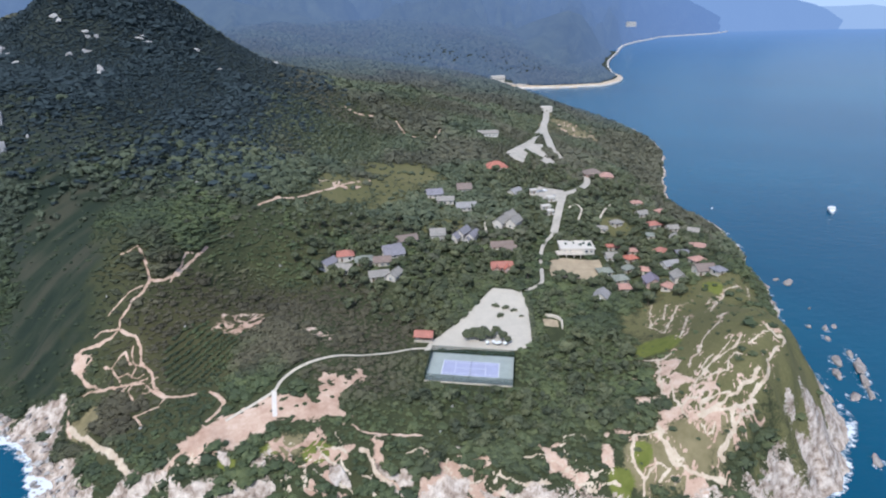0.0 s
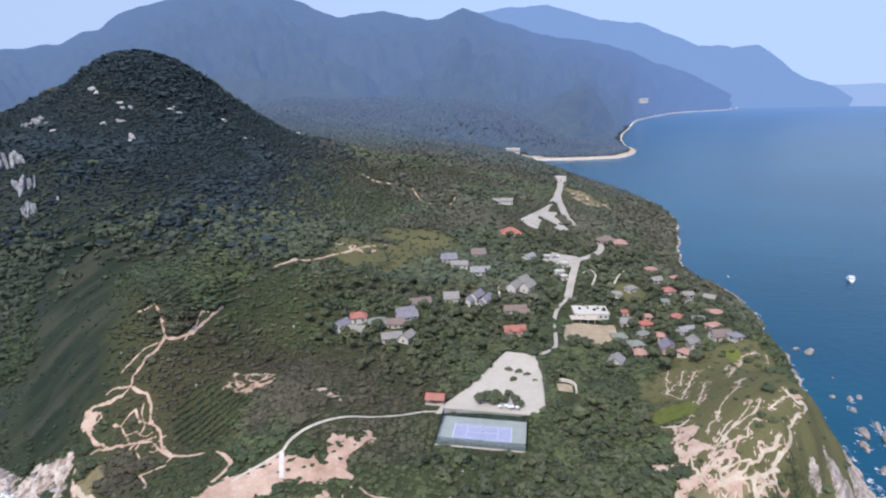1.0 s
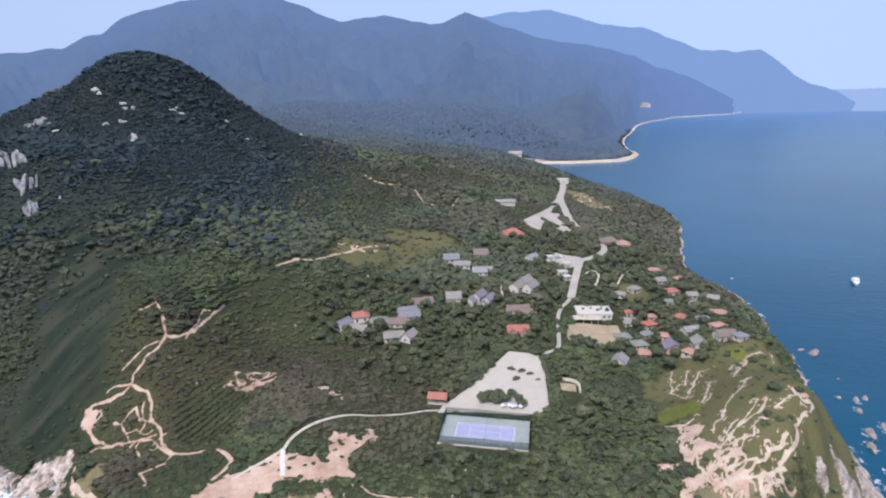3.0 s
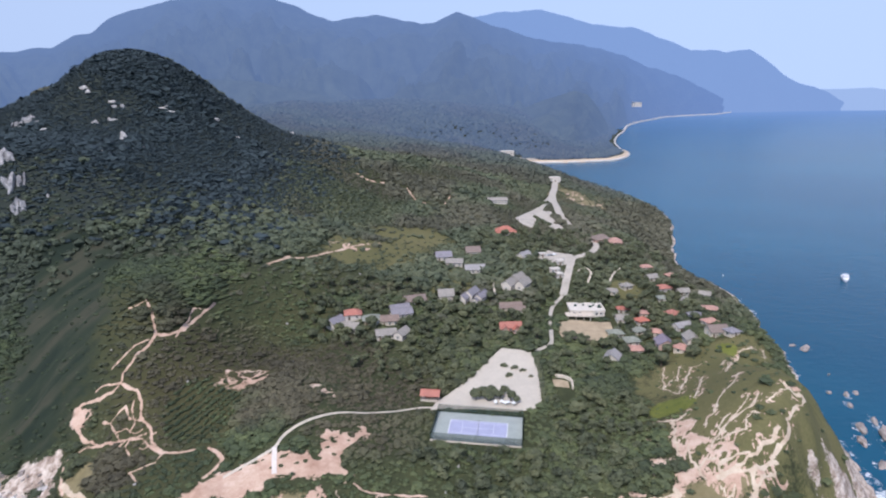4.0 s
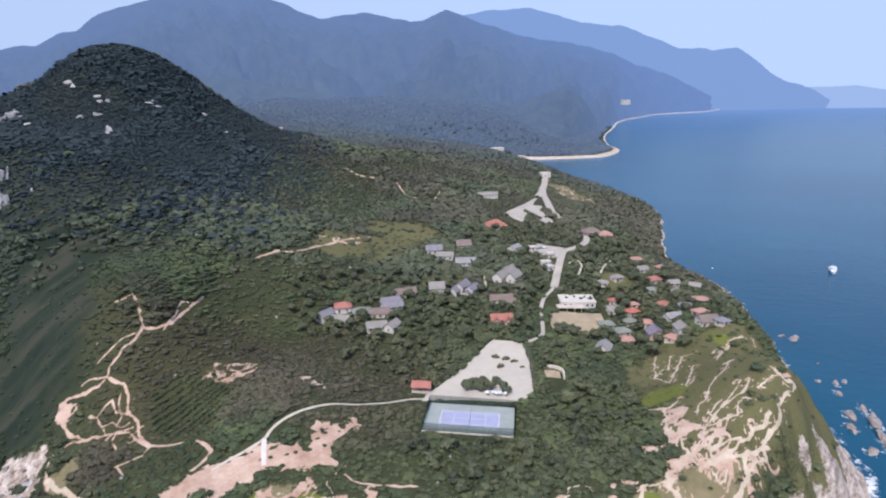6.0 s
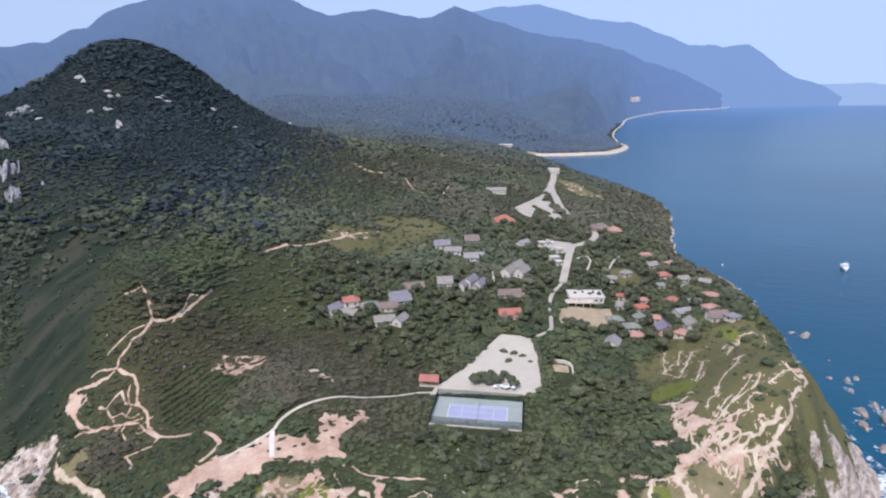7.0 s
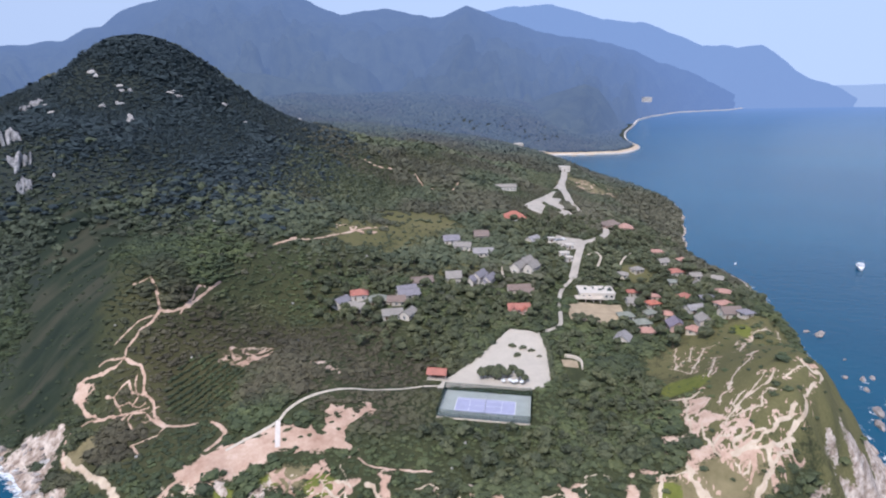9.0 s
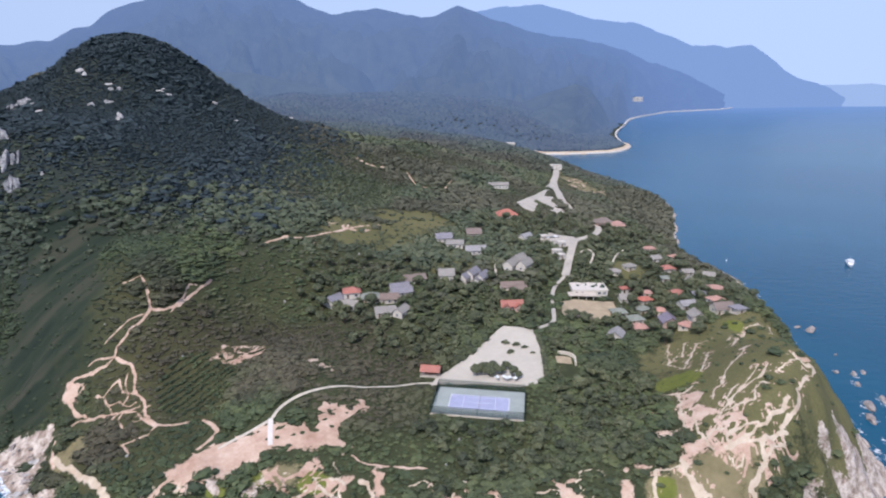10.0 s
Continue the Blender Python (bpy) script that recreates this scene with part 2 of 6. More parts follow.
STEEL_GREEN = plain("fence_green", (0.04, 0.07, 0.055), 0.5, 0.1, 0.6, metal=0.3)
BOAT_WHITE = plain("boat_white", (0.80, 0.80, 0.80), 0.4, 0.03, 1.0)
BOAT_GLASS = plain("boat_window", (0.05, 0.07, 0.09), 0.15, 0.1, 1.0)


def net_material():
    """Chain-link: two fifths wire, the rest open."""
    n = Nodes("chain_link")
    n.done((0.05, 0.08, 0.065), 0.6, 0.3)
    clear, both = n.add("ShaderNodeBsdfTransparent"), n.add("ShaderNodeMixShader")
    both.inputs[0].default_value = 0.30
    n.tree.links.new(clear.outputs[0], both.inputs[1])
    n.tree.links.new(n.bsdf.outputs[0], both.inputs[2])
    n.tree.links.new(both.outputs[0], n.out.inputs["Surface"])
    return n.mat


NETTING = net_material()

# ---- the lie of the land: pure arithmetic on coordinates in metres, z = 0 at the sea ----
NOISE_TABLE = np.random.RandomState(7).rand(256, 256)


def value_noise(x, y, size, seed=0):
    """Smooth noise between 0 and 1 with cells of that size."""
    x, y = np.asarray(x, float) / size + 17.3 * seed, np.asarray(y, float) / size + 41.7 * seed
    i, j = np.floor(x).astype(int), np.floor(y).astype(int)
    u, v = x - i, y - j
    u, v = u * u * (3 - 2 * u), v * v * (3 - 2 * v)
    a, b = NOISE_TABLE[i % 256, j % 256], NOISE_TABLE[(i + 1) % 256, j % 256]
    c, d = NOISE_TABLE[i % 256, (j + 1) % 256], NOISE_TABLE[(i + 1) % 256, (j + 1) % 256]
    return (a * (1 - u) + b * u) * (1 - v) + (c * (1 - u) + d * u) * v


def layered_noise(x, y, size, seed=0, layers=4):
    total, weight, gain = 0.0, 0.0, 1.0
    for k in range(layers):
        total = total + gain * value_noise(x, y, size / 2 ** k, seed + k)
        weight += gain
        gain *= 0.5
    return total / weight


def smooth(a, b, v):
    s = np.clip((np.asarray(v, float) - a) / (b - a), 0, 1)
    return s * s * (3 - 2 * s)


def along(x, y, line):
    """The distance from each point to an open line of (x, y)."""
    best = np.full(np.shape(x), 1e9)
    for (x0, y0), (x1, y1) in zip(line[:-1], line[1:]):
        dx, dy = x1 - x0, y1 - y0
        s = np.clip(((x - x0) * dx + (y - y0) * dy) / (dx * dx + dy * dy + 1e-9), 0, 1)
        best = np.minimum(best, np.hypot(x - x0 - s * dx, y - y0 - s * dy))
    return best


def beside(x, y, line, reach=14.0):
    """As along(), but only near the line; elsewhere a great distance."""
    x, y = np.asarray(x, float), np.asarray(y, float)
    far = np.full(x.shape, 1e9)
    px, py = [p[0] for p in line], [p[1] for p in line]
    near = (x > min(px) - reach) & (x < max(px) + reach) & (y > min(py) - reach) & (y < max(py) + reach)
    if near.any():
        far[near] = along(x[near], y[near], line)
    return far


def inside(x, y, ring, reach=14.0):
    """As within(), but only near the ring; elsewhere a great negative distance."""
    x, y = np.asarray(x, float), np.asarray(y, float)
    far = np.full(x.shape, -1e9)
    px, py = [p[0] for p in ring], [p[1] for p in ring]
    near = (x > min(px) - reach) & (x < max(px) + reach) & (y > min(py) - reach) & (y < max(py) + reach)
    if near.any():
        far[near] = within(x[near], y[near], ring)
    return far


def within(x, y, ring):
    """The distance to the edge of a closed ring, positive inside."""
    inside = np.zeros(np.shape(x), bool)
    for (x0, y0), (x1, y1) in zip(ring, ring[1:] + ring[:1]):
        if y0 != y1:
            inside ^= ((y0 > y) != (y1 > y)) & (x < (x1 - x0) * (y - y0) / (y1 - y0) + x0)
    return np.where(inside, 1, -1) * along(x, y, ring + ring[:1])


COAST = [(-2600, 4800), (-1500, 3000), (-900, 1300), (-640, 700), (-450, 430), (-330, 300), (-240, 232), (-190, 207), (-162, 195),
         (-146, 182), (-136, 168), (-122, 152), (-95, 140), (-60, 134), (-20, 136), (15, 131), (50, 135), (85, 131), (112, 136),
         (130, 148), (144, 161), (156, 174), (167, 190), (174, 208), (178, 228), (184, 255), (198, 296), (211, 340), (222, 390),
         (227, 445), (218, 505), (232, 560), (260, 630), (282, 690), (290, 760), (286, 850), (268, 960), (243, 1080), (214, 1200), (188, 1290),
         (190, 1334), (209, 1329), (244, 1316), (306, 1321), (401, 1352), (456, 1427), (488, 1500), (494, 1604), (535, 1788), (607, 2020), (723, 2322),
         (871, 2727), (1026, 3047), (1377, 3617), (1693, 3905), (2200, 4650)]
BROAD = [[-5, -15, 41, 39, 3, 95, -6, 107], [-29, -66, 92, -18, 95, 80, 30, 32], [7, 38, 17, 55, 16, -82, 18, -2],
         [7, -1, 19, -7, 52, 73, 73, 1], [-1, -2, 14, 17, 10, -34, -40, 22], [21, 9, 14, 6, 8, 32, 30, -4]]
NARROW = [[4, 4, -1, 15], [3, -10, 1, -11], [-1, 9, 6, -6], [2, 4, -5, 7], [0, 4, 3, 1], [2, 3, 4, 5], [2, -1, -3, 0],
          [19, 14, 0, -3], [1, 7, 9, 11]]


def swell(x, y):
    """The broad form of the land, as overlapping round hills."""
    h = 0.0
    for x0, column in zip((-420, -300, -180, -60, 60, 180), BROAD):
        for y0, a in zip((150, 270, 390, 510, 630, 750, 900, 1100), column):
            s = 88 if y0 < 700 else 128
            h = h + a * np.exp(-((x - x0) ** 2 + (y - y0) ** 2) / (2 * s * s))
    for x0, column in zip((-140, -100, -60, -20, 20, 60, 90, 120, 150), NARROW):
        for y0, a in zip((170, 205, 240, 280), column):
            h = h + a * np.exp(-((x - x0) ** 2 + (y - y0) ** 2) / (2 * 25.6 ** 2))
    h = h - 16 * np.exp(-((x + 392) ** 2 / (2 * 28 ** 2) + (y - 660) ** 2 / (2 * 110 ** 2)))
    return h + 14 * np.exp(-((x + 490) ** 2 / (2 * 42 ** 2) + (y - 650) ** 2 / (2 * 100 ** 2)))


LEVELS = []     # levelled places: ring, height, width of the bank round it


def land(x, y):
    """The height of the ground."""
    x, y = np.asarray(x, float), np.asarray(y, float)
    d = within(x, y, COAST)
    d = d + (layered_noise(x, y, 24, 3) - 0.5) * 14 * smooth(1200, 300, y)
    wide = 26 + 26 * smooth(-60, -160, x) + 10 * smooth(330, 250, y) + 30 * smooth(600, 900, y) + (36 + 16 * smooth(340, 400, y)) * smooth(270, 350, y) * smooth(720, 600, y) * smooth(152, 184, x + 34 * smooth(345, 395, y))
    rise = smooth(0, 1, d / wide) ** 0.75
    h = np.maximum(swell(x, y) - 7 * smooth(127, 141, x) * smooth(275, 235, y), 6) * rise
    # behind the village and the hill the land goes on, low by the bay and rising gently inland
    away = smooth(560, 820, y - 190 * smooth(-60, -260, x))
    h = h * (1 - away) + away * (5 + 50 * smooth(50 * smooth(1150, 1300, y), 190 + 130 * smooth(1150, 1300, y), d) + 0.09 * np.clip(d - 200, 0, 420) + 0.03 * np.clip(y - 1000, 0, 900) * smooth(150, 420, d)
                                 + (layered_noise(x, y, 320, 271, 4) - 0.5) * 24 * smooth(40, 260, d))
    h = h + (layered_noise(x, y, 60, 11) - 0.5) * 6 * smooth(10, 60, d)
    h = h + (layered_noise(x, y, 9, 21, 3) - 0.5) * 5 * smooth(60, 15, d) * smooth(-4, 6, d) * smooth(420, 300, y)
    h = np.where(d < 0, np.maximum(d * 0.5, -12), h)
    for ring, z, bank in LEVELS:
        k = smooth(-bank, 0, inside(x, y, ring))
        h = h * (1 - k) + z * k
    return h


COURT_RING = [(-2.6, 206.4), (32.7, 200.6), (36.3, 222.3), (1.0, 228.1)]
PLAZA_RING = [(33.7, 280), (47.6, 275.3), (50.1, 268.7), (49.7, 256.8), (46.4, 234.1), (42.4, 226.5), (34.3, 226.0), (25, 227.4),
              (13.4, 229.7), (3.8, 230.8), (-2.6, 231.2), (-0.2, 238.0), (6.1, 244.7), (13.3, 253), (23.3, 266)]
LEVELS.append((COURT_RING, 19.3, 5.0))


# ---- bare ground: trails, sand and rock, in metres on the plan ----
TRAILS = []     # width in metres, then the line
TRAILS.append((1.5, [(-139.9, 273.0), (-135.8, 268.1), (-131.6, 260.9), (-129.3, 256.9), (-129.9, 250.1), (-132.6, 244.3), (-133.3, 239.9), (-135.6, 236.3), (-134.5, 232.6), (-137.0, 230.4), (-142.9, 228.9), (-150.0, 229.9), (-153.5, 228.6)]))
TRAILS.append((1.2, [(-139.9, 273.0), (-142.8, 268.7), (-145.6, 267.0)]))
TRAILS.append((1.5, [(-153.5, 228.6), (-153.2, 224.7), (-148.8, 221.2), (-141.8, 215.3), (-135.3, 210.4)]))
TRAILS.append((1.2, [(-134.5, 232.6), (-140.8, 233.2), (-145.9, 232.5)]))
TRAILS.append((1.0, [(-131.1, 253.3), (-135.1, 248.9), (-138.3, 242.6), (-141.6, 239.2)]))
TRAILS.append((1.8, [(-129.3, 256.9), (-124.3, 258.8), (-120.0, 264.9), (-118.7, 272.2), (-116.6, 280.2), (-114.6, 292.8)]))
TRAILS.append((1.0, [(-121.6, 258.4), (-120.2, 270.6), (-120.5, 281.4), (-116.1, 284.7)]))
TRAILS.append((1.6, [(-134.5, 232.6), (-130.1, 229.6), (-125.5, 227.7), (-122.0, 223.1), (-119.9, 216.9), (-113.3, 210.2), (-108.9, 202.6), (-103.1, 197.2), (-96.1, 196.3), (-91.0, 197.2)]))
TRAILS.append((1.8, [(-135.3, 210.4), (-127.2, 207.0), (-121.0, 206.5), (-114.8, 205.7), (-109.2, 201.0), (-103.1, 197.2)]))
TRAILS.append((1.4, [(-135.3, 210.4), (-144.3, 212.8), (-148.8, 213.5), (-148.0, 207.1), (-143.8, 197.9), (-139.5, 192.2)]))
TRAILS.append((0.9, [(-137.9, 220.4), (-133.5, 218.5), (-127.4, 211.3), (-123.4, 206.6)]))
TRAILS.append((0.9, [(-133.5, 218.5), (-131.4, 220.6), (-128.4, 222.4), (-124.6, 217.6), (-119.1, 215.1)]))
TRAILS.append((0.9, [(-127.3, 211.2), (-123.7, 212.3), (-118.7, 209.0), (-116.4, 210.4)]))
TRAILS.append((0.8, [(-125.5, 224.6), (-125.0, 220.9), (-121.1, 214.3), (-120.9, 209.8)]))
TRAILS.append((1.0, [(-102.8, 196.6), (-102.9, 191.9), (-107.9, 190.7), (-112.8, 190.6), (-107.1, 184.5)]))
TRAILS.append((0.8, [(-116.4, 198.2), (-119.9, 202.7), (-119.3, 205.5)]))
TRAILS.append((1.8, [(-85.6, 197.5), (-79.6, 192.8), (-77.5, 189.2), (-79.1, 185.4), (-81.7, 181.2)]))
TRAILS.append((2.3, [(-81.6, 177.3), (-84.4, 170.4), (-88.3, 166.9), (-91.1, 163.2), (-95.9, 162.2)]))
TRAILS.append((0.9, [(-29.2, 179), (-23.2, 175.5), (-13.2, 176), (-3.4, 176.3)]))
TRAILS.append((2.4, [(-72.1, 549.2), (-59.9, 540.8), (-43.4, 546.4), (-26.2, 546.5), (-20.6, 534.8), (-15.6, 521.1), (8.3, 522.9), (14.2, 542.1)]))
TRAILS.append((2.2, [(-100.2, 343.6), (-91.5, 355.9), (-80.9, 362), (-69.8, 378.7), (-51, 408), (-40, 417)]))
PALE_TRAILS = []     # width in metres, then the line
PALE_TRAILS.append((2.4, [(-142.7, 197.3), (-131.0, 187.5), (-121.5, 180.5), (-112.0, 172.8), (-104.8, 166.5)]))
PALE_TRAILS.append((1.1, [(123.2, 189.7), (125.7, 187.1), (129.8, 186.8), (124.2, 181.7), (118.5, 176.4), (119.0, 174.8), (115.1, 171.5), (111.2, 169.0), (108.6, 166.5)]))
PALE_TRAILS.append((0.7, [(123.4, 188.0), (118.6, 185.1), (115.0, 183.5)]))
PALE_TRAILS.append((1.2, [(112.8, 173.3), (111.1, 171.3), (107.1, 169.2), (103.3, 167.1), (98.6, 164.4), (94.8, 164.0), (90.8, 165.3)]))
PALE_TRAILS.append((0.8, [(113.8, 173.5), (112.0, 172.5), (111.9, 171.6)]))
PALE_TRAILS.append((0.9, [(113.4, 188.6), (110.1, 184.0), (106.2, 183.1), (102.4, 182.2), (98.4, 179.7), (95.3, 178.3), (93.1, 175.3)]))
PALE_TRAILS.append((0.7, [(111.0, 190.0), (106.9, 185.6), (102.6, 182.8)]))
PALE_TRAILS.append((0.8, [(110.6, 179.2), (108.2, 181.2), (105.9, 179.3), (104.5, 174.6), (101.2, 176.6), (98.4, 176.6), (95.7, 177.0)]))
PALE_TRAILS.append((0.8, [(121.1, 214.4), (110.4, 201.4), (104.9, 197.6), (100.4, 189.9), (98.0, 190.1), (95.6, 186.9)]))
PALE_TRAILS.append((0.7, [(102.8, 185.2), (99.5, 183.4), (98.0, 181.1), (98.7, 178.4)]))
PALE_TRAILS.append((1.0, [(152.2, 258.7), (142.5, 254.1), (133.6, 243.3), (121.3, 226.1)]))
PALE_TRAILS.append((0.7, [(133.6, 243.3), (126.9, 238.4), (131.1, 245.9)]))
PALE_TRAILS.append((0.6, [(157.1, 260.7), (147.6, 241.3)]))
PALE_TRAILS.append((1.0, [(122.2, 249.3), (118.0, 250.4), (110.6, 237.6), (103.0, 225.8)]))
PALE_TRAILS.append((0.9, [(114.7, 255.6), (108.6, 242.3), (107.0, 244.8), (102.2, 239.6)]))
PALE_TRAILS.append((0.9, [(108.9, 258.9), (104.7, 247.6), (101.2, 238.6), (101.7, 231.6), (102.2, 223.9)]))
PALE_TRAILS.append((1.1, [(115.9, 233.9), (108.6, 220.8), (102.4, 210.9)]))
PALE_TRAILS.append((1.0, [(95.0, 201.5), (92.0, 199.6), (89.8, 201.0), (86.3, 204.8)]))
PALE_TRAILS.append((1.0, [(90.3, 200.8), (87.0, 192.3), (85.6, 186.1), (83.8, 180.0)]))
PALE_TRAILS.append((0.9, [(68.3, 160.3), (69.3, 163.8), (70.7, 168.2), (76.3, 166.1), (78.2, 166.0)]))
PALE_TRAILS.append((1.0, [(79.7, 165.1), (78.7, 163.3), (80.8, 159.9), (83.5, 156.7)]))
PALE_TRAILS.append((1.5, [(102.9, 162.9), (100.0, 160.8), (100.5, 158.0), (96.6, 156.2), (94.0, 155.0), (95.0, 153.8)]))
PALE_TRAILS.append((1.2, [(110.7, 166.5), (105.9, 164.9), (101.5, 162.1), (98.5, 162.0), (95.2, 162.7), (90.4, 164.3)]))
PALE_TRAILS.append((0.9, [(108.9, 164.4), (102.7, 160.3), (101.3, 158.9)]))
PALE_TRAILS.append((0.8, [(95.6, 168.1), (92.3, 168.9), (92.1, 165.1)]))
PALE_TRAILS.append((0.8, [(92.6, 171.7), (89.3, 172.9), (87.6, 171.1)]))
PALE_TRAILS.append((0.8, [(93.0, 169.5), (95.4, 168.6), (98.3, 167.9), (102.7, 167.1)]))
PALE_TRAILS.append((0.8, [(87.1, 165.3), (87.1, 169.8), (86.6, 175.7), (87.9, 181.5)]))
PALE_TRAILS.append((0.7, [(89.8, 162.6), (91.4, 159.5), (93.7, 158.6), (94.3, 160.3)]))
PALE_TRAILS.append((1.0, [(70.3, 168.1), (68.3, 162.4), (69.3, 158.6), (70.8, 155.5), (69.4, 150.5)]))
PALE_TRAILS.append((1.3, [(78.8, 168.1), (78.9, 164.2), (79.2, 161.2), (80.6, 158.0), (82.5, 155.3), (85.5, 152.9), (89.4, 150.8), (94.8, 150.2)]))
PALE_TRAILS.append((1.0, [(70.6, 154.8), (72.9, 156.7), (75.7, 157.2), (78.1, 156.6), (79.9, 155.4), (77.5, 153.6), (75.4, 152.6)]))
PALE_TRAILS.append((1.0, [(-39.0, 168.7), (-37.1, 166.5), (-35.1, 165.0), (-33.0, 163.9)]))
PALE_TRAILS.append((0.9, [(-31.2, 164.9), (-29.7, 162.6), (-28.1, 161.8)]))
PALE_TRAILS.append((1.5, [(-25.2, 168.9), (-22.8, 169.0), (-21.1, 166.4), (-19.6, 163.1), (-17.6, 160.9), (-14.6, 159.3), (-12.7, 157.8)]))
PALE_TRAILS.append((0.9, [(-9.0, 168.0), (-6.0, 169.3), (-4.0, 170.1), (-1.4, 168.7)]))
PALE_TRAILS.append((0.9, [(5.5, 168.1), (4.7, 164.5), (6.0, 162.3), (8.1, 160.5)]))
PALE_TRAILS.append((1.0, [(1.7, 160.0), (4.5, 159.0), (7.3, 156.7), (11.0, 155.9)]))
PALE_TRAILS.append((0.9, [(22.1, 161.1), (26.8, 159.8), (28.5, 158.5), (31.2, 157.3), (35.9, 156.7), (39.8, 157.0)]))
PALE_TRAILS.append((0.8, [(30.3, 157.4), (32.9, 155.6), (34.6, 154.1), (37.3, 153.4)]))
PALE_TRAILS.append((0.8, [(30.5, 166.2), (35.5, 166.5), (39.5, 166.5), (42.2, 164.8), (45.6, 162.2), (48.0, 159.3), (48.2, 157.5), (49.1, 155.6), (51.9, 155.3), (54.9, 156.0), (58.3, 154.9), (62.6, 153.2)]))
PALE_TRAILS.append((0.9, [(9.3, 158.9), (18.0, 158.6), (19.6, 156.0), (23.4, 155.7), (26.2, 154.6)]))
PALE_TRAILS.append((0.9, [(-31.7, 158.9), (-28.9, 158.1), (-26.9, 156.6)]))
PALE_TRAILS.append((0.8, [(-24.3, 161.3), (-20.4, 160.7)]))
BARE = []
BARE.append([(-88.8, 171.3), (-81.7, 179.4), (-76.1, 183.2), (-68.1, 186.7), (-61.6, 189.8), (-57.5, 190.0), (-50.8, 190.8), (-43.3, 189.8), (-43.1, 194.6), (-38.4, 198.2), (-26.4, 207.3), (-25.7, 203.2), (-29.4, 195.6), (-32.4, 191.4), (-33.6, 186.9), (-30.2, 185.0), (-30.1, 181.2), (-35.5, 178.8), (-41.2, 180.0), (-49.1, 178.8), (-57.1, 177.4), (-61.7, 173.8), (-67.6, 169.5), (-73.8, 164.6), (-81.2, 163.2)])
BARE.append([(6.8, 167), (15, 169.7), (20.9, 168.4), (26.4, 165.1), (20.3, 162.9), (12.4, 161.9)])
BARE.append([(-154.2, 230.2), (-146.9, 229.4), (-144.6, 224.2), (-146.7, 221.4), (-150.8, 221.7), (-153.9, 224.9)])
BARE.append([(90.6, 198.6), (93.8, 196.1), (94.6, 190.5), (94.8, 184.1), (95.8, 179.6), (92.0, 177.2), (92.6, 171.7), (93.5, 167.4), (99.6, 164.4), (102.0, 163.3), (98.1, 160.7), (93.5, 160.6), (91.2, 161.6), (87.1, 165.3), (82.3, 167.1), (79.7, 165.1), (78.6, 167.3), (72.0, 170.5), (63.6, 169.0), (62.3, 171.2), (71.3, 171.4), (75.0, 175.0), (76.1, 179.4), (75.3, 184.9), (80.2, 179.7), (83.1, 179.2), (84.4, 185.5), (86.7, 192.9)])
BARE.append([(75.8, 196.8), (79.0, 194.0), (76.9, 189.5)])
BARE.append([(-22.0, 173.3), (-14.2, 175.8), (-15.0, 172.0), (-16.9, 169.0), (-17.2, 165.8), (-15.7, 162.0), (-11.8, 159.5), (-10.4, 155.7), (-14.2, 155.6), (-18.5, 159.3), (-21.6, 164.6), (-20.9, 169.3)])
BARE.append([(39.2, 164.4), (45.9, 163.9), (48.7, 160.0), (47.6, 157.6), (43.2, 159.5), (39.3, 159.8)])
BARE.append([(81.7, 152.1), (86.1, 151.8), (92.9, 150.2), (98.2, 148.1), (86.7, 147.4), (81.1, 149.8)])
BARE.append([(-41.3, 176.1), (-34.3, 176.4), (-35.0, 173.1), (-37.3, 170.8), (-38.3, 168.2)])
PATCHY = [(-60, 398, 16, 7), (-85, 358, 12, 5),
          (-36, 196, 9, 8), (-2, 532, 12, 9)]     # x, y and half widths of thinly grown ground
NETS = [(97, 169, 8, 7), (105, 162, 8, 5), (-114, 203, 8, 5), (-84, 243, 12, 9), (-49, 231, 9, 5), 
        (-45, 168, 14, 6), (10, 156, 14, 6), (165, 655, 20, 45)]     # ground cut up by thin branching runnels
ISLETS = [(81.9, 177.5, 1.8), (78.1, 169.8, 2.2), (96.0, 158.7, 2.6), (94.4, 157.6, 1.6), (91.2, 160.4, 1.1), (93.2, 161.0, 1.0), (89.2, 159.6, 1.0), (92.7, 183.7, 0.9), (102.1, 158.8, 1.1), (85.6, 160.9, 1.0), (90.7, 188.5, 0.9), (90.3, 166.3, 0.8), (94.6, 165.6, 0.8), (99.5, 166.4, 0.8), (-47.0, 186.1, 1.4), (-42.4, 187.3, 2.2), (-38.0, 196.1, 1.5), (-33.3, 197.9, 1.3), (-38.1, 190.1, 1.6), (-30.1, 196.2, 1.5), (-55.1, 184.4, 1.2), (-50.0, 184.7, 1.1), (-64.6, 186.1, 1.0), (-69.1, 183.5, 1.0), (-32.2, 200.6, 1.2), (-40.5, 193.2, 1.4), (-58.7, 183.6, 1.0), (-78.1, 166.9, 1.4), (-75.2, 168.7, 1.3), (-80.5, 166.1, 1.2)]   # bushes that stand in bare ground
LUSH = [(94.5, 213, 8, 9), (63, 155, 4, 4), (71.8, 161.3, 3.2, 3.2), (138, 258, 4, 6), (-58, 167, 6, 5), (-70, 163, 5, 5), (-40, 168, 5, 4)]
MEADOW = [(119, 352, 9, 11), (106, 188, 20, 26), (-35, 400, 45, 26), (-10, 440, 40, 22), (10, 352, 14, 12), (125, 215, 30, 55), (135, 180, 18, 16), (142, 252, 22, 18),
          (150, 205, 30, 50), (120, 150, 14, 10)]
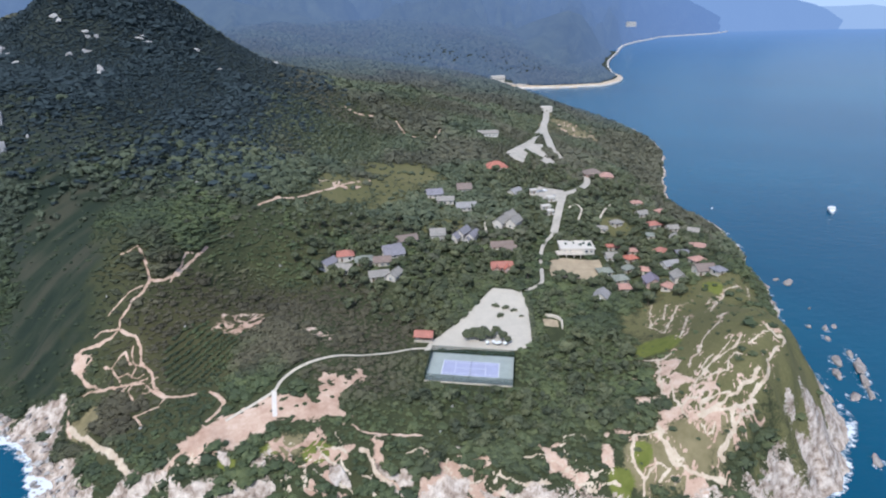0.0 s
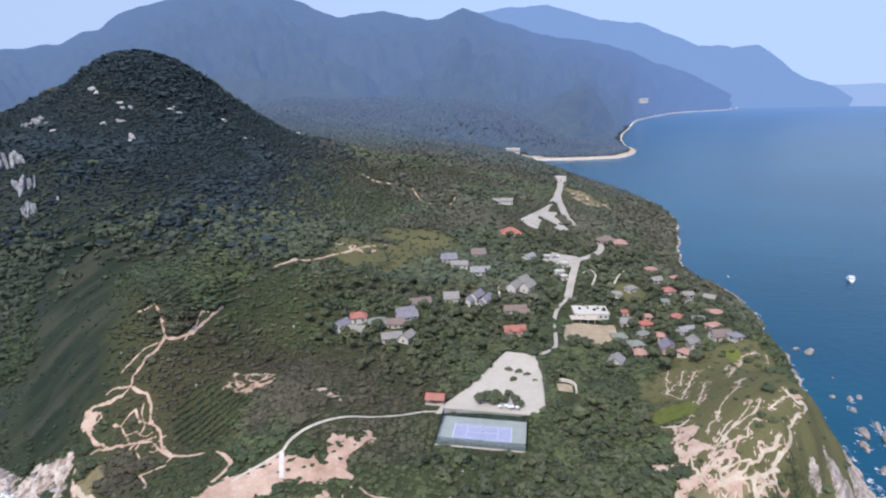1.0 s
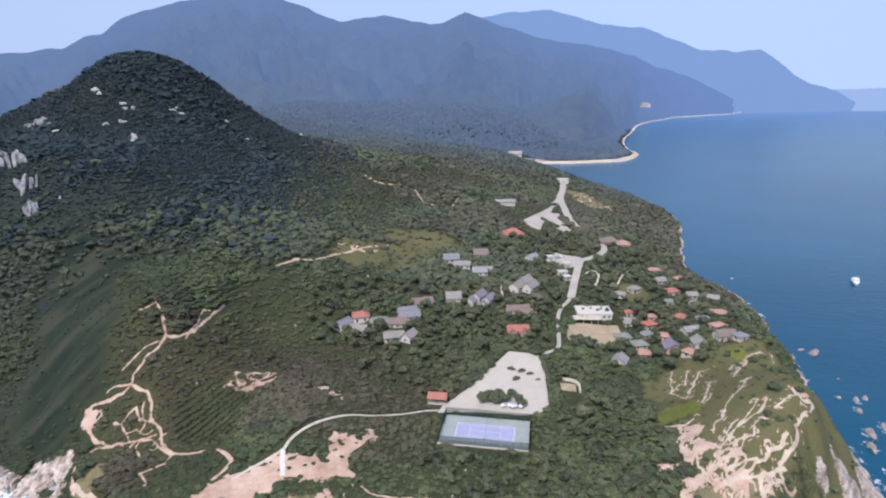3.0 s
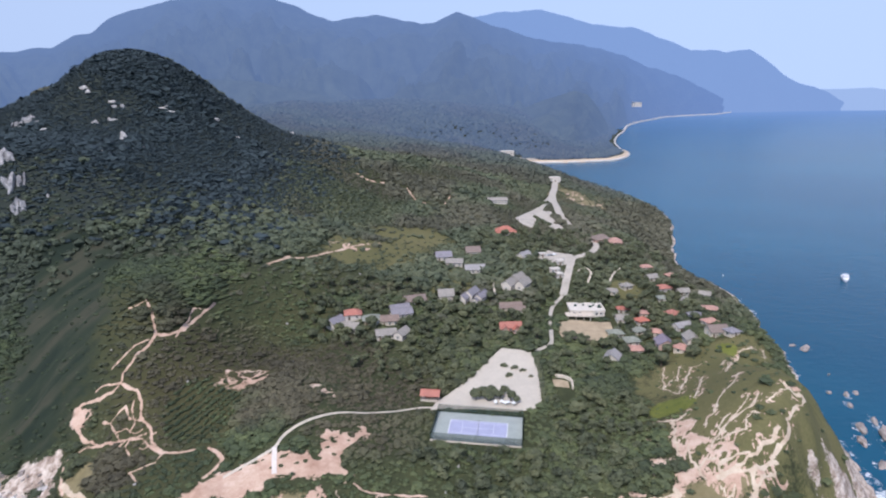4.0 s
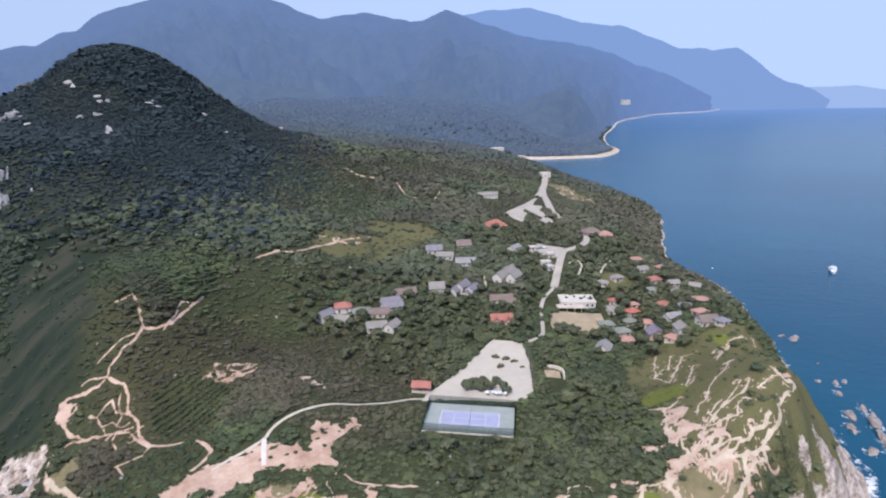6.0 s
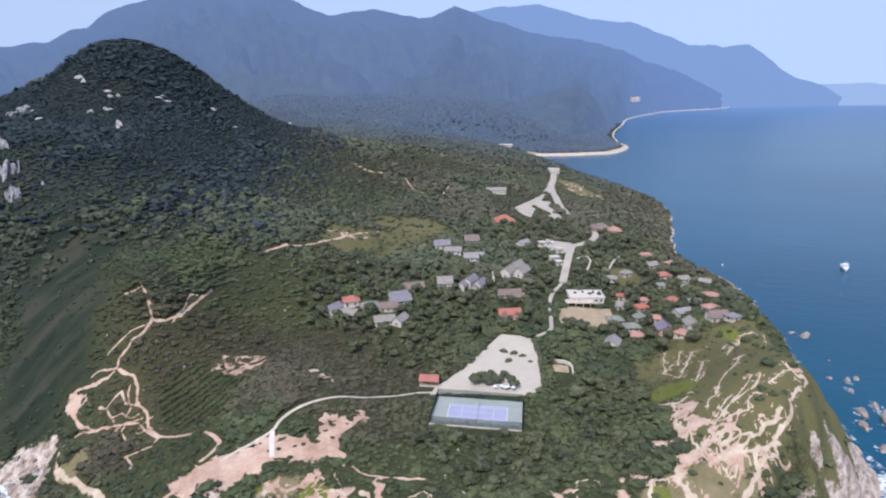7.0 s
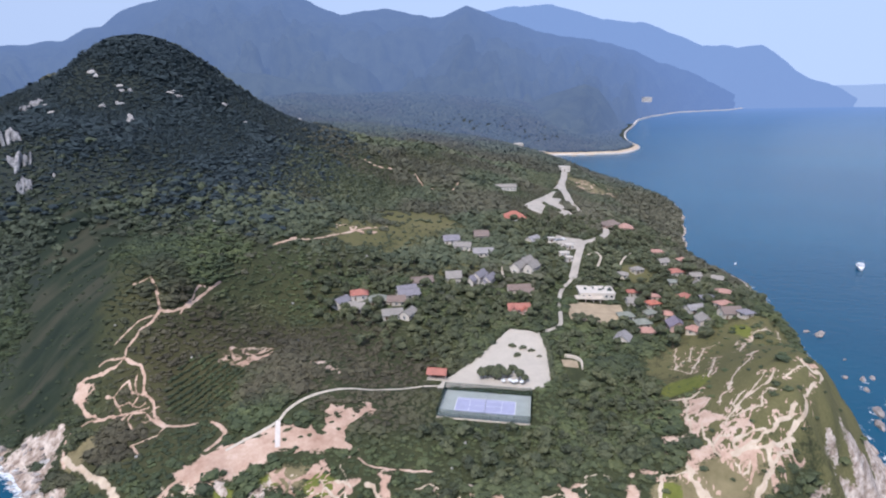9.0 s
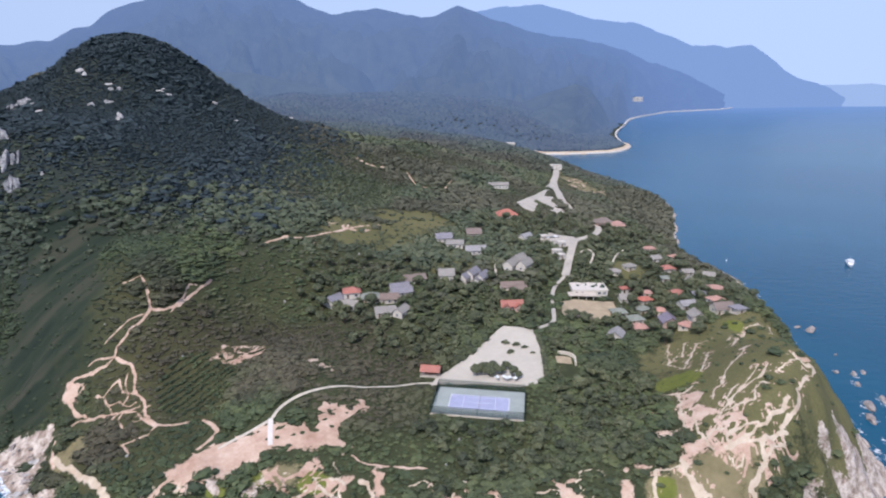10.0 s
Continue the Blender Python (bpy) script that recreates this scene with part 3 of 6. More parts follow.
FLANK = [(-153.9, 274.4), (-149.8, 241.1), (-156.3, 231.7), (-159.7, 217.5), (-177.2, 218.9), (-198.4, 238.0), (-202.4, 265.7), (-217.9, 312.4), (-238.9, 338.4), (-234.6, 361.4), (-179.2, 318.7)]     # steep grass below the spur
DRY = [(84, 158, 12, 9), (72, 158, 7, 6), (158, 650, 26, 50), (-136, 196, 8, 8), (-52, 170, 8, 6)]
ROCKY = []
ROCKY.append([(-102, 166), (-93, 163), (-84, 158), (-70, 160), (-55, 166), (-40, 163), (-28, 158), (-12, 152), (5, 160), (26, 158), (46, 154), (70, 148), (100, 146), (100, 120), (-120, 120), (-122, 165)])
ROCKY.append([(125.2, 174.3), (125.5, 170.4), (129.3, 172.0), (133.9, 177.7)])
ROCKY.append([(136.7, 182.6), (136.6, 175.3), (137.8, 172.8), (138.3, 170.4), (144.6, 169.5), (154.5, 173.2), (164.8, 183.2), (170.8, 199.4), (178.2, 216.0), (182.4, 224.4), (142.8, 183.1), (140.8, 185.2)])
ROCKY.append([(109.8, 157.3), (104.0, 148.1), (139.7, 158.4), (138.2, 162.9), (130.3, 159.8), (124.2, 162.1), (116.8, 160.2), (113.2, 160.8)])
ROCKY.append([(101.7, 156.6), (102.1, 148.6), (105.9, 148.1), (110.2, 158.6), (109.6, 161.1), (103.9, 158.0)])


def ovals(x, y, rows):
    f = np.zeros(np.shape(x))
    for x0, y0, a, b in rows:
        f = np.maximum(f, 1.4 - np.hypot((x - x0) / a, (y - y0) / b))
    return np.clip(f, 0, 1)


def fields(x, y):
    """How far each kind of ground covers each point: soil, pale sand, rock, grass, dry grass, lush grass."""
    shift_x, shift_y = (layered_noise(x, y, 6, 31, 3) - 0.5) * 2.0, (layered_noise(x, y, 6, 37, 3) - 0.5) * 2.0
    u, v = x + shift_x, y + shift_y
    soil, pale, rock = (np.zeros(np.shape(x)) for _ in range(3))
    for ring in BARE:
        soil = np.maximum(soil, np.minimum(0.5 + 0.08 * smooth(40, 70, x) + 0.16 * inside(u, v, ring), 1.0 - 0.27 * smooth(60, 70, x)))
    blotch = layered_noise(x, y, 5.0, 51, 4)
    c, s = math.cos(0.86), math.sin(0.86)
    vein = np.minimum(np.abs(layered_noise((u * c + v * s) * 0.5, v * c - u * s, 4.6, 141, 2) - 0.5), np.abs(layered_noise((u * c + v * s) * 0.6, v * c - u * s, 7.5, 151, 2) - 0.47) * 1.3)
    soil = np.maximum(soil, ovals(u, v, PATCHY) * (0.1 + 1.3 * smooth(0.54, 0.70, blotch)))
    for x0, y0, r in ISLETS:
        soil = np.minimum(soil, np.hypot(u - x0, (v - y0) * 1.5) / (r if x0 > 0 else 0.75 * r) - 0.4)
    # sand opens into thin fingers where plants creep in
    soil = soil - 1.1 * smooth(0.56, 0.68, layered_noise(x, y, 6.0, 61, 3)) * smooth(0.9, 0.55, soil) - 0.8 * smooth(0.60, 0.66, layered_noise(x, y, 3.4, 71, 3)) * smooth(1.0, 0.8, soil)
    worn = 0.75 + 0.6 * layered_noise(x, y, 7, 321, 2)
    for w, line in TRAILS:
        soil = np.maximum(soil, 1.0 - beside(x + 0.6 * shift_x, y + 0.6 * shift_y, line) / (0.70 * w * worn))
    soil = np.maximum(soil, np.minimum(ovals(u, v, NETS) * 1.5, 1.0 - vein * 14))
    crack = np.minimum(np.abs(layered_noise(u, v, 2.6, 331, 2) - 0.5), np.abs(layered_noise(u, v, 3.8, 341, 2) - 0.5))
    soil = np.maximum(soil, np.minimum(ovals(u, v, [(-85, 243, 13, 9), (-49, 231, 9, 6)]) * 1.0, 1.0 - crack * 15))
    # worn lines on the grassy head fray at their edges and branch into thin runnels
    p, q = u + (layered_noise(x, y, 2.2, 211, 2) - 0.5) * 1.3, v + (layered_noise(x, y, 2.2, 221, 2) - 0.5) * 1.3
    ragged, near = 0.45 + 0.75 * layered_noise(x, y, 3.4, 231, 2), np.full(np.shape(x), 99.0)
    for w, line in PALE_TRAILS:
        gap = beside(p, q, line)
        near = np.minimum(near, gap / w)
        pale = np.maximum(pale, 1.0 - 0.95 * gap / (w * ragged))
    twig = np.minimum(np.abs(layered_noise(p, q, 3.0, 241, 2) - 0.5), np.abs(layered_noise(p, q, 4.4, 251, 2) - 0.46))
    soil = np.maximum(soil, np.minimum(smooth(3.4, 0.8, near) * 1.3 - 0.1, 1.0 - twig * 20) * smooth(60, 70, x))
    d = within(x, y, COAST)
    shore = d + (layered_noise(x, y, 24, 3) - 0.5) * 14 * smooth(1200, 300, y)
    rock = smooth(1, 0, (shore - 5 + (layered_noise(x, y, 13, 81) - 0.5) * 22) / (12 + 3 * smooth(215, 175, y) * smooth(95, 125, x))) * smooth(1300, 700, y)
    rock = rock * (1 - smooth(300, 400, y) * smooth(1, 4, shore))
    for ring in ROCKY:
        rock = np.maximum(rock, np.clip(0.5 + 0.12 * inside(u, v, ring), 0, 1) * (0.05 + 1.1 * smooth(0.46 - 0.08 * smooth(90, 105, x), 0.60 - 0.08 * smooth(90, 105, x), layered_noise(x, y, 11, 91, 4))))
    # ledges and gullies of the seaward slope, which run down to the right
    front = smooth(178, 168, y + (layered_noise(x, y, 16, 181, 3) - 0.5) * 22) * smooth(-112, -98, x) * smooth(72, 55, x)
    ledge = layered_noise((x * 0.75 - y * 0.66) * 0.38, x * 0.66 + y * 0.75, 6.0, 191, 4)
    rock = np.maximum(rock, front * smooth(0.61 + 0.10 * smooth(152, 168, y), 0.66 + 0.10 * smooth(152, 168, y), ledge))
    soil = np.maximum(soil, front * smooth(0.65, 0.72, layered_noise(x, y, 9, 201, 4)) * smooth(176, 166, y))
    pale = np.maximum(pale, front * (1.0 - np.abs(ledge - 0.47) * 34))
    pale = np.maximum(pale, smooth(16, 6, d) * smooth(1250, 1340, y) * smooth(1700, 1500, y))
    drift = (layered_noise(x, y, 26, 131, 4) - 0.5) * 1.5
    grass, dry, lush = (np.clip(ovals(u, v, rows) + drift * (ovals(u, v, rows) > 0), 0, 1) for rows in (MEADOW, DRY, LUSH))
    flank = np.clip(0.5 + inside(x + (layered_noise(x, y, 20, 291, 3) - 0.5) * 26, y + (layered_noise(x, y, 20, 301, 3) - 0.5) * 26, FLANK, 40.0) / 34, 0, 1)
    c, s = math.cos(0.62), math.sin(0.62)
    streak = layered_noise((x * c + y * s) * 0.16, y * c - x * s, 5.0, 311, 4)
    return {"flank": flank, "streak": streak, "soil": np.clip(soil, 0, 1), "pale": np.clip(pale, 0, 1), "rock": np.clip(rock, 0, 1), "grass": grass, "dry": dry, "lush": lush,
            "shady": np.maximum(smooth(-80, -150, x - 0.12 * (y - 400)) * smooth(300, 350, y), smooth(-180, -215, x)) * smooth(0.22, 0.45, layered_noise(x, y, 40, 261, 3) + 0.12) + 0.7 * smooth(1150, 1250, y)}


def trail_gap(x, y):
    """How far each point lies outside the nearest trail."""
    gap = np.full(np.shape(x), 1e9)
    for w, line in TRAILS + PALE_TRAILS:
        gap = np.minimum(gap, beside(x, y, line) - 0.55 * w)
    return gap


# ---- meshes ----
def sheet(name, verts, faces, material, smooth_shade=True, values=None):
    """An object from arrays; values are numbers at its corners."""
    verts, faces = np.asarray(verts, np.float32), np.asarray(faces, np.int32)
    me = bpy.data.meshes.new(name)
    me.vertices.add(len(verts))
    me.vertices.foreach_set("co", verts.ravel())
    me.loops.add(faces.size)
    me.loops.foreach_set("vertex_index", faces.ravel())
    me.polygons.add(len(faces))
    me.polygons.foreach_set("loop_start", np.arange(0, faces.size, faces.shape[1], dtype=np.int32))
    me.polygons.foreach_set("use_smooth", np.full(len(faces), smooth_shade))
    for key, v in (values or {}).items():
        me.attributes.new(key, "FLOAT", "POINT").data.foreach_set("value", np.asarray(v, np.float32))
    me.materials.append(material)
    me.update(calc_edges=True)
    me.validate()
    return new(name, me)


def grid_faces(rows, columns):
    i = np.arange(rows - 1)[:, None] * columns + np.arange(columns - 1)[None, :]
    return np.stack([i, i + 1, i + columns + 1, i + columns], -1).reshape(-1, 4)


def steps(marks):
    """Coordinates from (start, step) marks; the last mark is the end."""
    line = []
    for (a, s), (b, _) in zip(marks[:-1], marks[1:]):
        line += list(np.linspace(a, b, max(1, round((b - a) / s)), endpoint=False))
    return np.array(line + [marks[-1][0]])


def part(name, bm, material, parent, label=""):
    """A bmesh as one mesh object under a thing or a part."""
    me = bpy.data.meshes.new(name)
    bm.to_mesh(me)
    bm.free()
    me.materials.append(material)
    ob = new(name, me)
    ob.parent = parent
    if label:
        ob["label"] = label
    return ob


def thing(name, m, label, category, group="", kind=""):
    ob = new(name)
    ob.matrix_world = m
    ob.empty_display_size = 0.5
    return tagged(ob, label, category, group, kind)


def height(x, y):
    return float(land(np.array([x]), np.array([y]))[0])


gx = steps([(-1300, 60), (-620, 12), (-420, 6), (-260, 2.2), (-190, 0.8), (-150, 0.6), (-20, 0.8), (60, 0.5), (140, 0.8), (175, 0.8), (196, 2.0), (300, 8), (520, 20), (960, 0)])
gy = steps([(112, 2), (140, 0.6), (262, 1.4), (360, 3), (560, 6), (900, 10), (1500, 18), (2400, 0)])
GX, GY = np.meshgrid(gx, gy)
flat_x, flat_y = GX.ravel(), GY.ravel()
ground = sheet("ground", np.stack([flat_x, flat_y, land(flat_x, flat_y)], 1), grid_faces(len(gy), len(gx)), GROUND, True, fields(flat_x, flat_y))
tagged(ground, "wooded headland with bare sandy trails, grass and pale rock", "ground", kind="structure")

# rocks that stand in the sea: x, y, half sizes, turn
SEA_ROCKS = [(224, 331, 5.0, 3.4, 2.8, 40), (219, 336, 2.4, 1.8, 1.2, 0), (217, 297, 1.8, 1.2, 0.9, 30), (204, 277, 2.6, 1.4, 1.0, 60), (206, 264, 3.4, 1.6, 1.2, 70), (211, 274, 4.2, 1.8, 1.4, 65),
             (218, 276, 3.0, 1.6, 1.0, 60), (197, 242, 6.5, 2.6, 2.2, 68), (204, 237, 9.0, 3.0, 2.4, 66), (199, 226, 8.0, 2.8, 2.6, 66), (195, 216, 6.5, 2.6, 2.0, 64), (208, 249, 6.0, 2.2, 1.4, 70),
             (190, 232, 5, 2.4, 2.6, 66), (168, 174, 5, 2.0, 1.4, 62), (186, 214, 5, 2.4, 2.4, 60)]
# the sea reaches the horizon; foam lies along the rocks
sx = steps([(-6000, 600), (-600, 60), (-260, 4), (-100, 12), (120, 1.6), (250, 8), (340, 60), (900, 500), (6000, 0)])
sy = steps([(-3000, 500), (0, 20), (130, 3), (300, 6), (420, 40), (800, 60), (2000, 300), (4890, 0)])
SX, SY = np.meshgrid(sx, sy)
fx, fy = SX.ravel(), SY.ravel()
reach = -(within(fx, fy, COAST) + (layered_noise(fx, fy, 24, 3) - 0.5) * 14 * smooth(1200, 300, fy))
foam = smooth(8, 0, reach) * smooth(1200, 500, fy) * (0.20 + 0.16 * smooth(-60, -120, fx) + 0.08 * smooth(250, 200, fy) + 0.5 * layered_noise(fx, fy, 20, 5)) + 0.22 * smooth(20, 4, reach) * smooth(-90, -130, fx)
for x0, y0, a, b, c, turn in SEA_ROCKS:
    p, q = math.cos(radians(turn)), math.sin(radians(turn))
    foam = np.maximum(foam, 0.52 * smooth(1.8, 0.9, np.hypot(((fx - x0) * p + (fy - y0) * q) / a, ((fy - y0) * p - (fx - x0) * q) / (b + 0.8))))
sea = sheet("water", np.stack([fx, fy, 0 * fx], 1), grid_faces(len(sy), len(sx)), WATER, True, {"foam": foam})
tagged(sea, "deep blue sea with foam along the rocks", "sea", kind="structure")

# ---- the distance: ridges behind the headland ----
def ridge(name, crest, run, material, label, rough=1.0, seed=1, spur=300.0, foot=(), lean=0.8):
    """A mountain side that falls from a crest line of (x, y, z) towards the sea in front, with spurs and gullies; its back drops steeply."""
    crest = np.array(crest, float)
    xs = np.arange(crest[0, 0], crest[-1, 0], 14.0)
    ys, zs = np.interp(xs, crest[:, 0], crest[:, 1]), np.interp(xs, crest[:, 0], crest[:, 2])
    zs = zs + (layered_noise(xs, 0 * xs, 90, seed, 4) - 0.5) * 0.05 * zs.max() * rough
    rows, down = [], np.concatenate([[-0.25, -0.1], np.linspace(0, 1, 60)])
    for s in down:
        t = abs(s)
        reach = ys - np.interp(xs, [p[0] for p in foot], [p[1] for p in foot]) if foot else run * zs / zs.max()
        y = ys - s * reach
        x = xs * (1 - lean * s * reach / ys)
        fold = np.abs(layered_noise(xs + 0.35 * s * run, y * 0.6, spur, seed + 3, 4) - 0.5) * 2
        fold = fold + 0.5 * np.abs(layered_noise(xs - 0.2 * s * run, y * 0.6, spur * 0.35, seed + 9, 3) - 0.5) * 2
        z = zs * (1 - t * (2.5 if s < 0 else 1)) - rough * zs * fold * 0.75 * np.sin(np.pi * min(t, 1)) ** 0.8 * (0 if s < 0 else 1) - 6 * t
        z = z + zs * 0.10 * np.sin(np.pi * min(t, 1)) * (0 if s < 0 else 1)
        rows.append(np.stack([x, y, z], 1))
    ob = sheet(name, np.concatenate(rows), grid_faces(len(down), len(xs))[:, ::-1], material)
    return tagged(ob, label, "mountains", kind="structure")


# the ridges glow by themselves: haze put into their surface as emission
AIR_MID = distance_material("mountains_in_haze", (0.066, 0.076, 0.050), NEAR_HAZE_GLOW, FAR_HAZE_GLOW, (1000, 0.20), (1350, 0.46), (1900, 0.66), (2500, 0.76), (3000, 0.84), (4600, 0.90))
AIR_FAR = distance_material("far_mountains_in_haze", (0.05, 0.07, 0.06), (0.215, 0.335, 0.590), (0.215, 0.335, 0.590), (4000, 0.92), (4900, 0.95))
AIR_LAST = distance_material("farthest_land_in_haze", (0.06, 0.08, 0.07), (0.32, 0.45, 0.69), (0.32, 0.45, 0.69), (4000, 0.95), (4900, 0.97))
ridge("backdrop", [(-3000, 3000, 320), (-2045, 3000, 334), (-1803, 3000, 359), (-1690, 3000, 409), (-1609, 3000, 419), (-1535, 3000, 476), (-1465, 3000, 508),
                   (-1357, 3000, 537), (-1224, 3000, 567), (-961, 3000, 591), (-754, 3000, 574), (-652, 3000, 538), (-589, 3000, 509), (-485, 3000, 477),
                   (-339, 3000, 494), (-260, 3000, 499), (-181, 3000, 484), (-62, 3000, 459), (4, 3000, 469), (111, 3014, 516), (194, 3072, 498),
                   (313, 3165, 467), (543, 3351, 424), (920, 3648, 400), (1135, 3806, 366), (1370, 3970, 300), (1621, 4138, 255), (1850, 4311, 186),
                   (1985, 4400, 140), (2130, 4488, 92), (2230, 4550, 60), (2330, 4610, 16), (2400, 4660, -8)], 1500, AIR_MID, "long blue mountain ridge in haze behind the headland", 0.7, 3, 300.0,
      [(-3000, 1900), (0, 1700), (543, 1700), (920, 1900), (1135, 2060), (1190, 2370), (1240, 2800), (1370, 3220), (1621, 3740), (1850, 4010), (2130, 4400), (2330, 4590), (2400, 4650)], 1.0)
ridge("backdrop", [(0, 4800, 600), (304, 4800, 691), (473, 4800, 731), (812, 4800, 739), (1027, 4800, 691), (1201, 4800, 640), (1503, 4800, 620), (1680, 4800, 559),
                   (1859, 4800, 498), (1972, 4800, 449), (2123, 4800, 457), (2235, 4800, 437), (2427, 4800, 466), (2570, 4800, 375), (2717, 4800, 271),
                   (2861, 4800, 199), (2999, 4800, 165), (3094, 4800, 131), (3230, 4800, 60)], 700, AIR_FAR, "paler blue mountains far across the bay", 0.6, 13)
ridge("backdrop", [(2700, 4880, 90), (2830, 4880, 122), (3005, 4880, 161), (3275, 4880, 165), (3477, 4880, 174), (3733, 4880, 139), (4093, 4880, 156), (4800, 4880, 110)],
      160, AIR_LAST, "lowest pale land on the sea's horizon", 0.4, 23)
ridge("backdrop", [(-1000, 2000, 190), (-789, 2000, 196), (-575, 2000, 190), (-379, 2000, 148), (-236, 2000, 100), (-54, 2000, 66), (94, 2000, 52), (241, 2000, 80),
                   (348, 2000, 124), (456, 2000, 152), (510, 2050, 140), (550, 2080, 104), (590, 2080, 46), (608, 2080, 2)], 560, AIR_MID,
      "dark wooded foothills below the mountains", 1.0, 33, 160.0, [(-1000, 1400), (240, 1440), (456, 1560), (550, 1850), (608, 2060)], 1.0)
# ---- paved ground ----
from mathutils.geometry import delaunay_2d_cdt


def dense(ring, step):
    pts = []
    for (x0, y0), (x1, y1) in zip(ring, ring[1:] + ring[:1]):
        k = max(1, round(math.hypot(x1 - x0, y1 - y0) / step))
        pts += [(x0 + (x1 - x0) * i / k, y0 + (y1 - y0) * i / k) for i in range(k)]
    return pts


def paved(name, ring, material, label, category, lift=0.15, step=1.5, drop=0.5):
    """A slab with an edge, laid over the ground inside a ring."""
    edge = dense(ring, step)
    xs, ys = [p[0] for p in edge], [p[1] for p in edge]
    mx, my = np.meshgrid(np.arange(min(xs), max(xs), step), np.arange(min(ys), max(ys), step))
    mx, my = mx.ravel(), my.ravel()
    keep = within(mx, my, ring) > step * 0.4
    pts = [Vector(p) for p in edge] + [Vector(p) for p in zip(mx[keep], my[keep])]
    n = len(edge)
    flat, _, faces, _, _, _ = delaunay_2d_cdt(pts, [(i, (i + 1) % n) for i in range(n)], [list(range(n))], 1, 1e-4)
    z = land(np.array([p[0] for p in flat]), np.array([p[1] for p in flat])) + lift
    bm = bmesh.new()
    vs = [bm.verts.new((p[0], p[1], h)) for p, h in zip(flat, z)]
    for f in faces:
        bm.faces.new([vs[i] for i in f])
    bmesh.ops.recalc_face_normals(bm, faces=bm.faces)
    if sum(f.normal.z for f in bm.faces) < 0:
        bmesh.ops.reverse_faces(bm, faces=bm.faces)
    rim = [e for e in bm.edges if e.is_boundary]
    low = bmesh.ops.extrude_edge_only(bm, edges=rim)["geom"]
    for v in low:
        if isinstance(v, bmesh.types.BMVert):
            v.co.z -= drop
    ob = part(name, bm, material, None)
    return tagged(ob, label, category, kind="structure")


def curve_through(line, step=1.2):
    """A smooth line through the points given."""
    p = [Vector(q) for q in line]
    p = [p[0] * 2 - p[1]] + p + [p[-1] * 2 - p[-2]]
    pts = []
    for a, b, c, d in zip(p, p[1:], p[2:], p[3:]):
        k = max(1, round((c - b).length / step))
        for i in range(k):
            t = i / k
            pts.append(0.5 * (2 * b + (c - a) * t + (2 * a - 5 * b + 4 * c - d) * t * t + (3 * b - a - 3 * c + d) * t ** 3))
    return pts + [p[-2]]


def lane(name, line, width, material, label, category, lift=0.14, drop=0.5):
    """A paved strip along a line, with edges that stand on the ground."""
    pts = curve_through(line)
    bm, last = bmesh.new(), None
    for i, q in enumerate(pts):
        way = (pts[min(i + 1, len(pts) - 1)] - pts[max(i - 1, 0)]).normalized()
        side = Vector((-way.y, way.x))
        row = []
        for s in (-1, -0.5, 0, 0.5, 1):
            w = q + side * s * width * (0.5 + 0.06 * (noise.noise((q.x * 0.3, q.y * 0.3, s)) if abs(s) == 1 else 0))
            row.append(Vector((w.x, w.y, height(w.x, w.y) + lift)))
        row = [row[0] - Vector((0, 0, drop))] + row + [row[-1] - Vector((0, 0, drop))]
        row = [bm.verts.new(v) for v in row]
        if last:
            for a, b, c, d in zip(last, last[1:], row[1:], row):
                bm.faces.new((a, b, c, d))
        last = row
    bmesh.ops.recalc_face_normals(bm, faces=bm.faces)
    ob = part(name, bm, material, None)
    return tagged(ob, label, category, kind="structure")


YARD_RING = [(67.5, 311), (76, 316.5), (99, 315), (98, 302), (88.5, 292), (66.7, 293)]
PARKING_RING = [(72, 405), (82, 420), (99, 412), (93, 390), (80, 389)]
FAR_LOT = [(68.5, 503.3), (84.1, 528.4), (93.7, 543.4), (100.6, 539.7), (108, 541), (104.3, 522.6), (106.7, 499.9), (108.3, 478.4), (100.6, 478.7), (94.5, 497.3), (90.5, 510), (88.0, 508), (86.6, 492.6), (79.9, 480.7), (73.6, 487.9)]
FAR_LANE = [(145.7, 719.1), (137.2, 678.4), (128.5, 644.5), (123.0, 604.6), (116.0, 553.6), (115.3, 528.9), (115.5, 497.2)]
FAR_SPUR = [(128.5, 644.5), (114.2, 598.4), (99.4, 550.6), (95, 538)]
VILLAGE_ROAD = [(78.6, 346), (85.3, 367.9), (92.7, 390.6), (98, 405), (110, 415), (122, 436), (125, 453)]
VILLAGE_LANE = [(78.6, 346), (70.1, 333), (65.6, 318.8), (62.1, 297), (59, 283), (50, 276)]
FOOTPATH = [(-1.5, 233.6), (-7.8, 232.5), (-17.1, 226.9), (-28, 220), (-38.4, 214.4), (-46.1, 208.9), (-51.5, 204.1), (-55.7, 199.4), (-58, 195.8),
            (-59.2, 192.1), (-63.3, 188.7), (-69.1, 184.7), (-74.6, 180.4)]
STUB = [(-59.4, 192.4), (-58.2, 186.5), (-56.8, 180.9)]
paved("pavement", PLAZA_RING, CONCRETE, "pale concrete plaza with planted islands beside the tennis court", "plaza")
paved("pavement", YARD_RING, SAND, "sandy yard in front of the white building", "yard")
paved("pavement", PARKING_RING, ASPHALT_PALE, "grey parking space in the village", "parking", step=3)
paved("pavement", FAR_LOT, ASPHALT_PALE, "pale empty lot among trees behind the village", "lot", step=4, lift=0.5)
lane("road", VILLAGE_ROAD, 4.8, ASPHALT_PALE, "pale grey road through the village", "road")
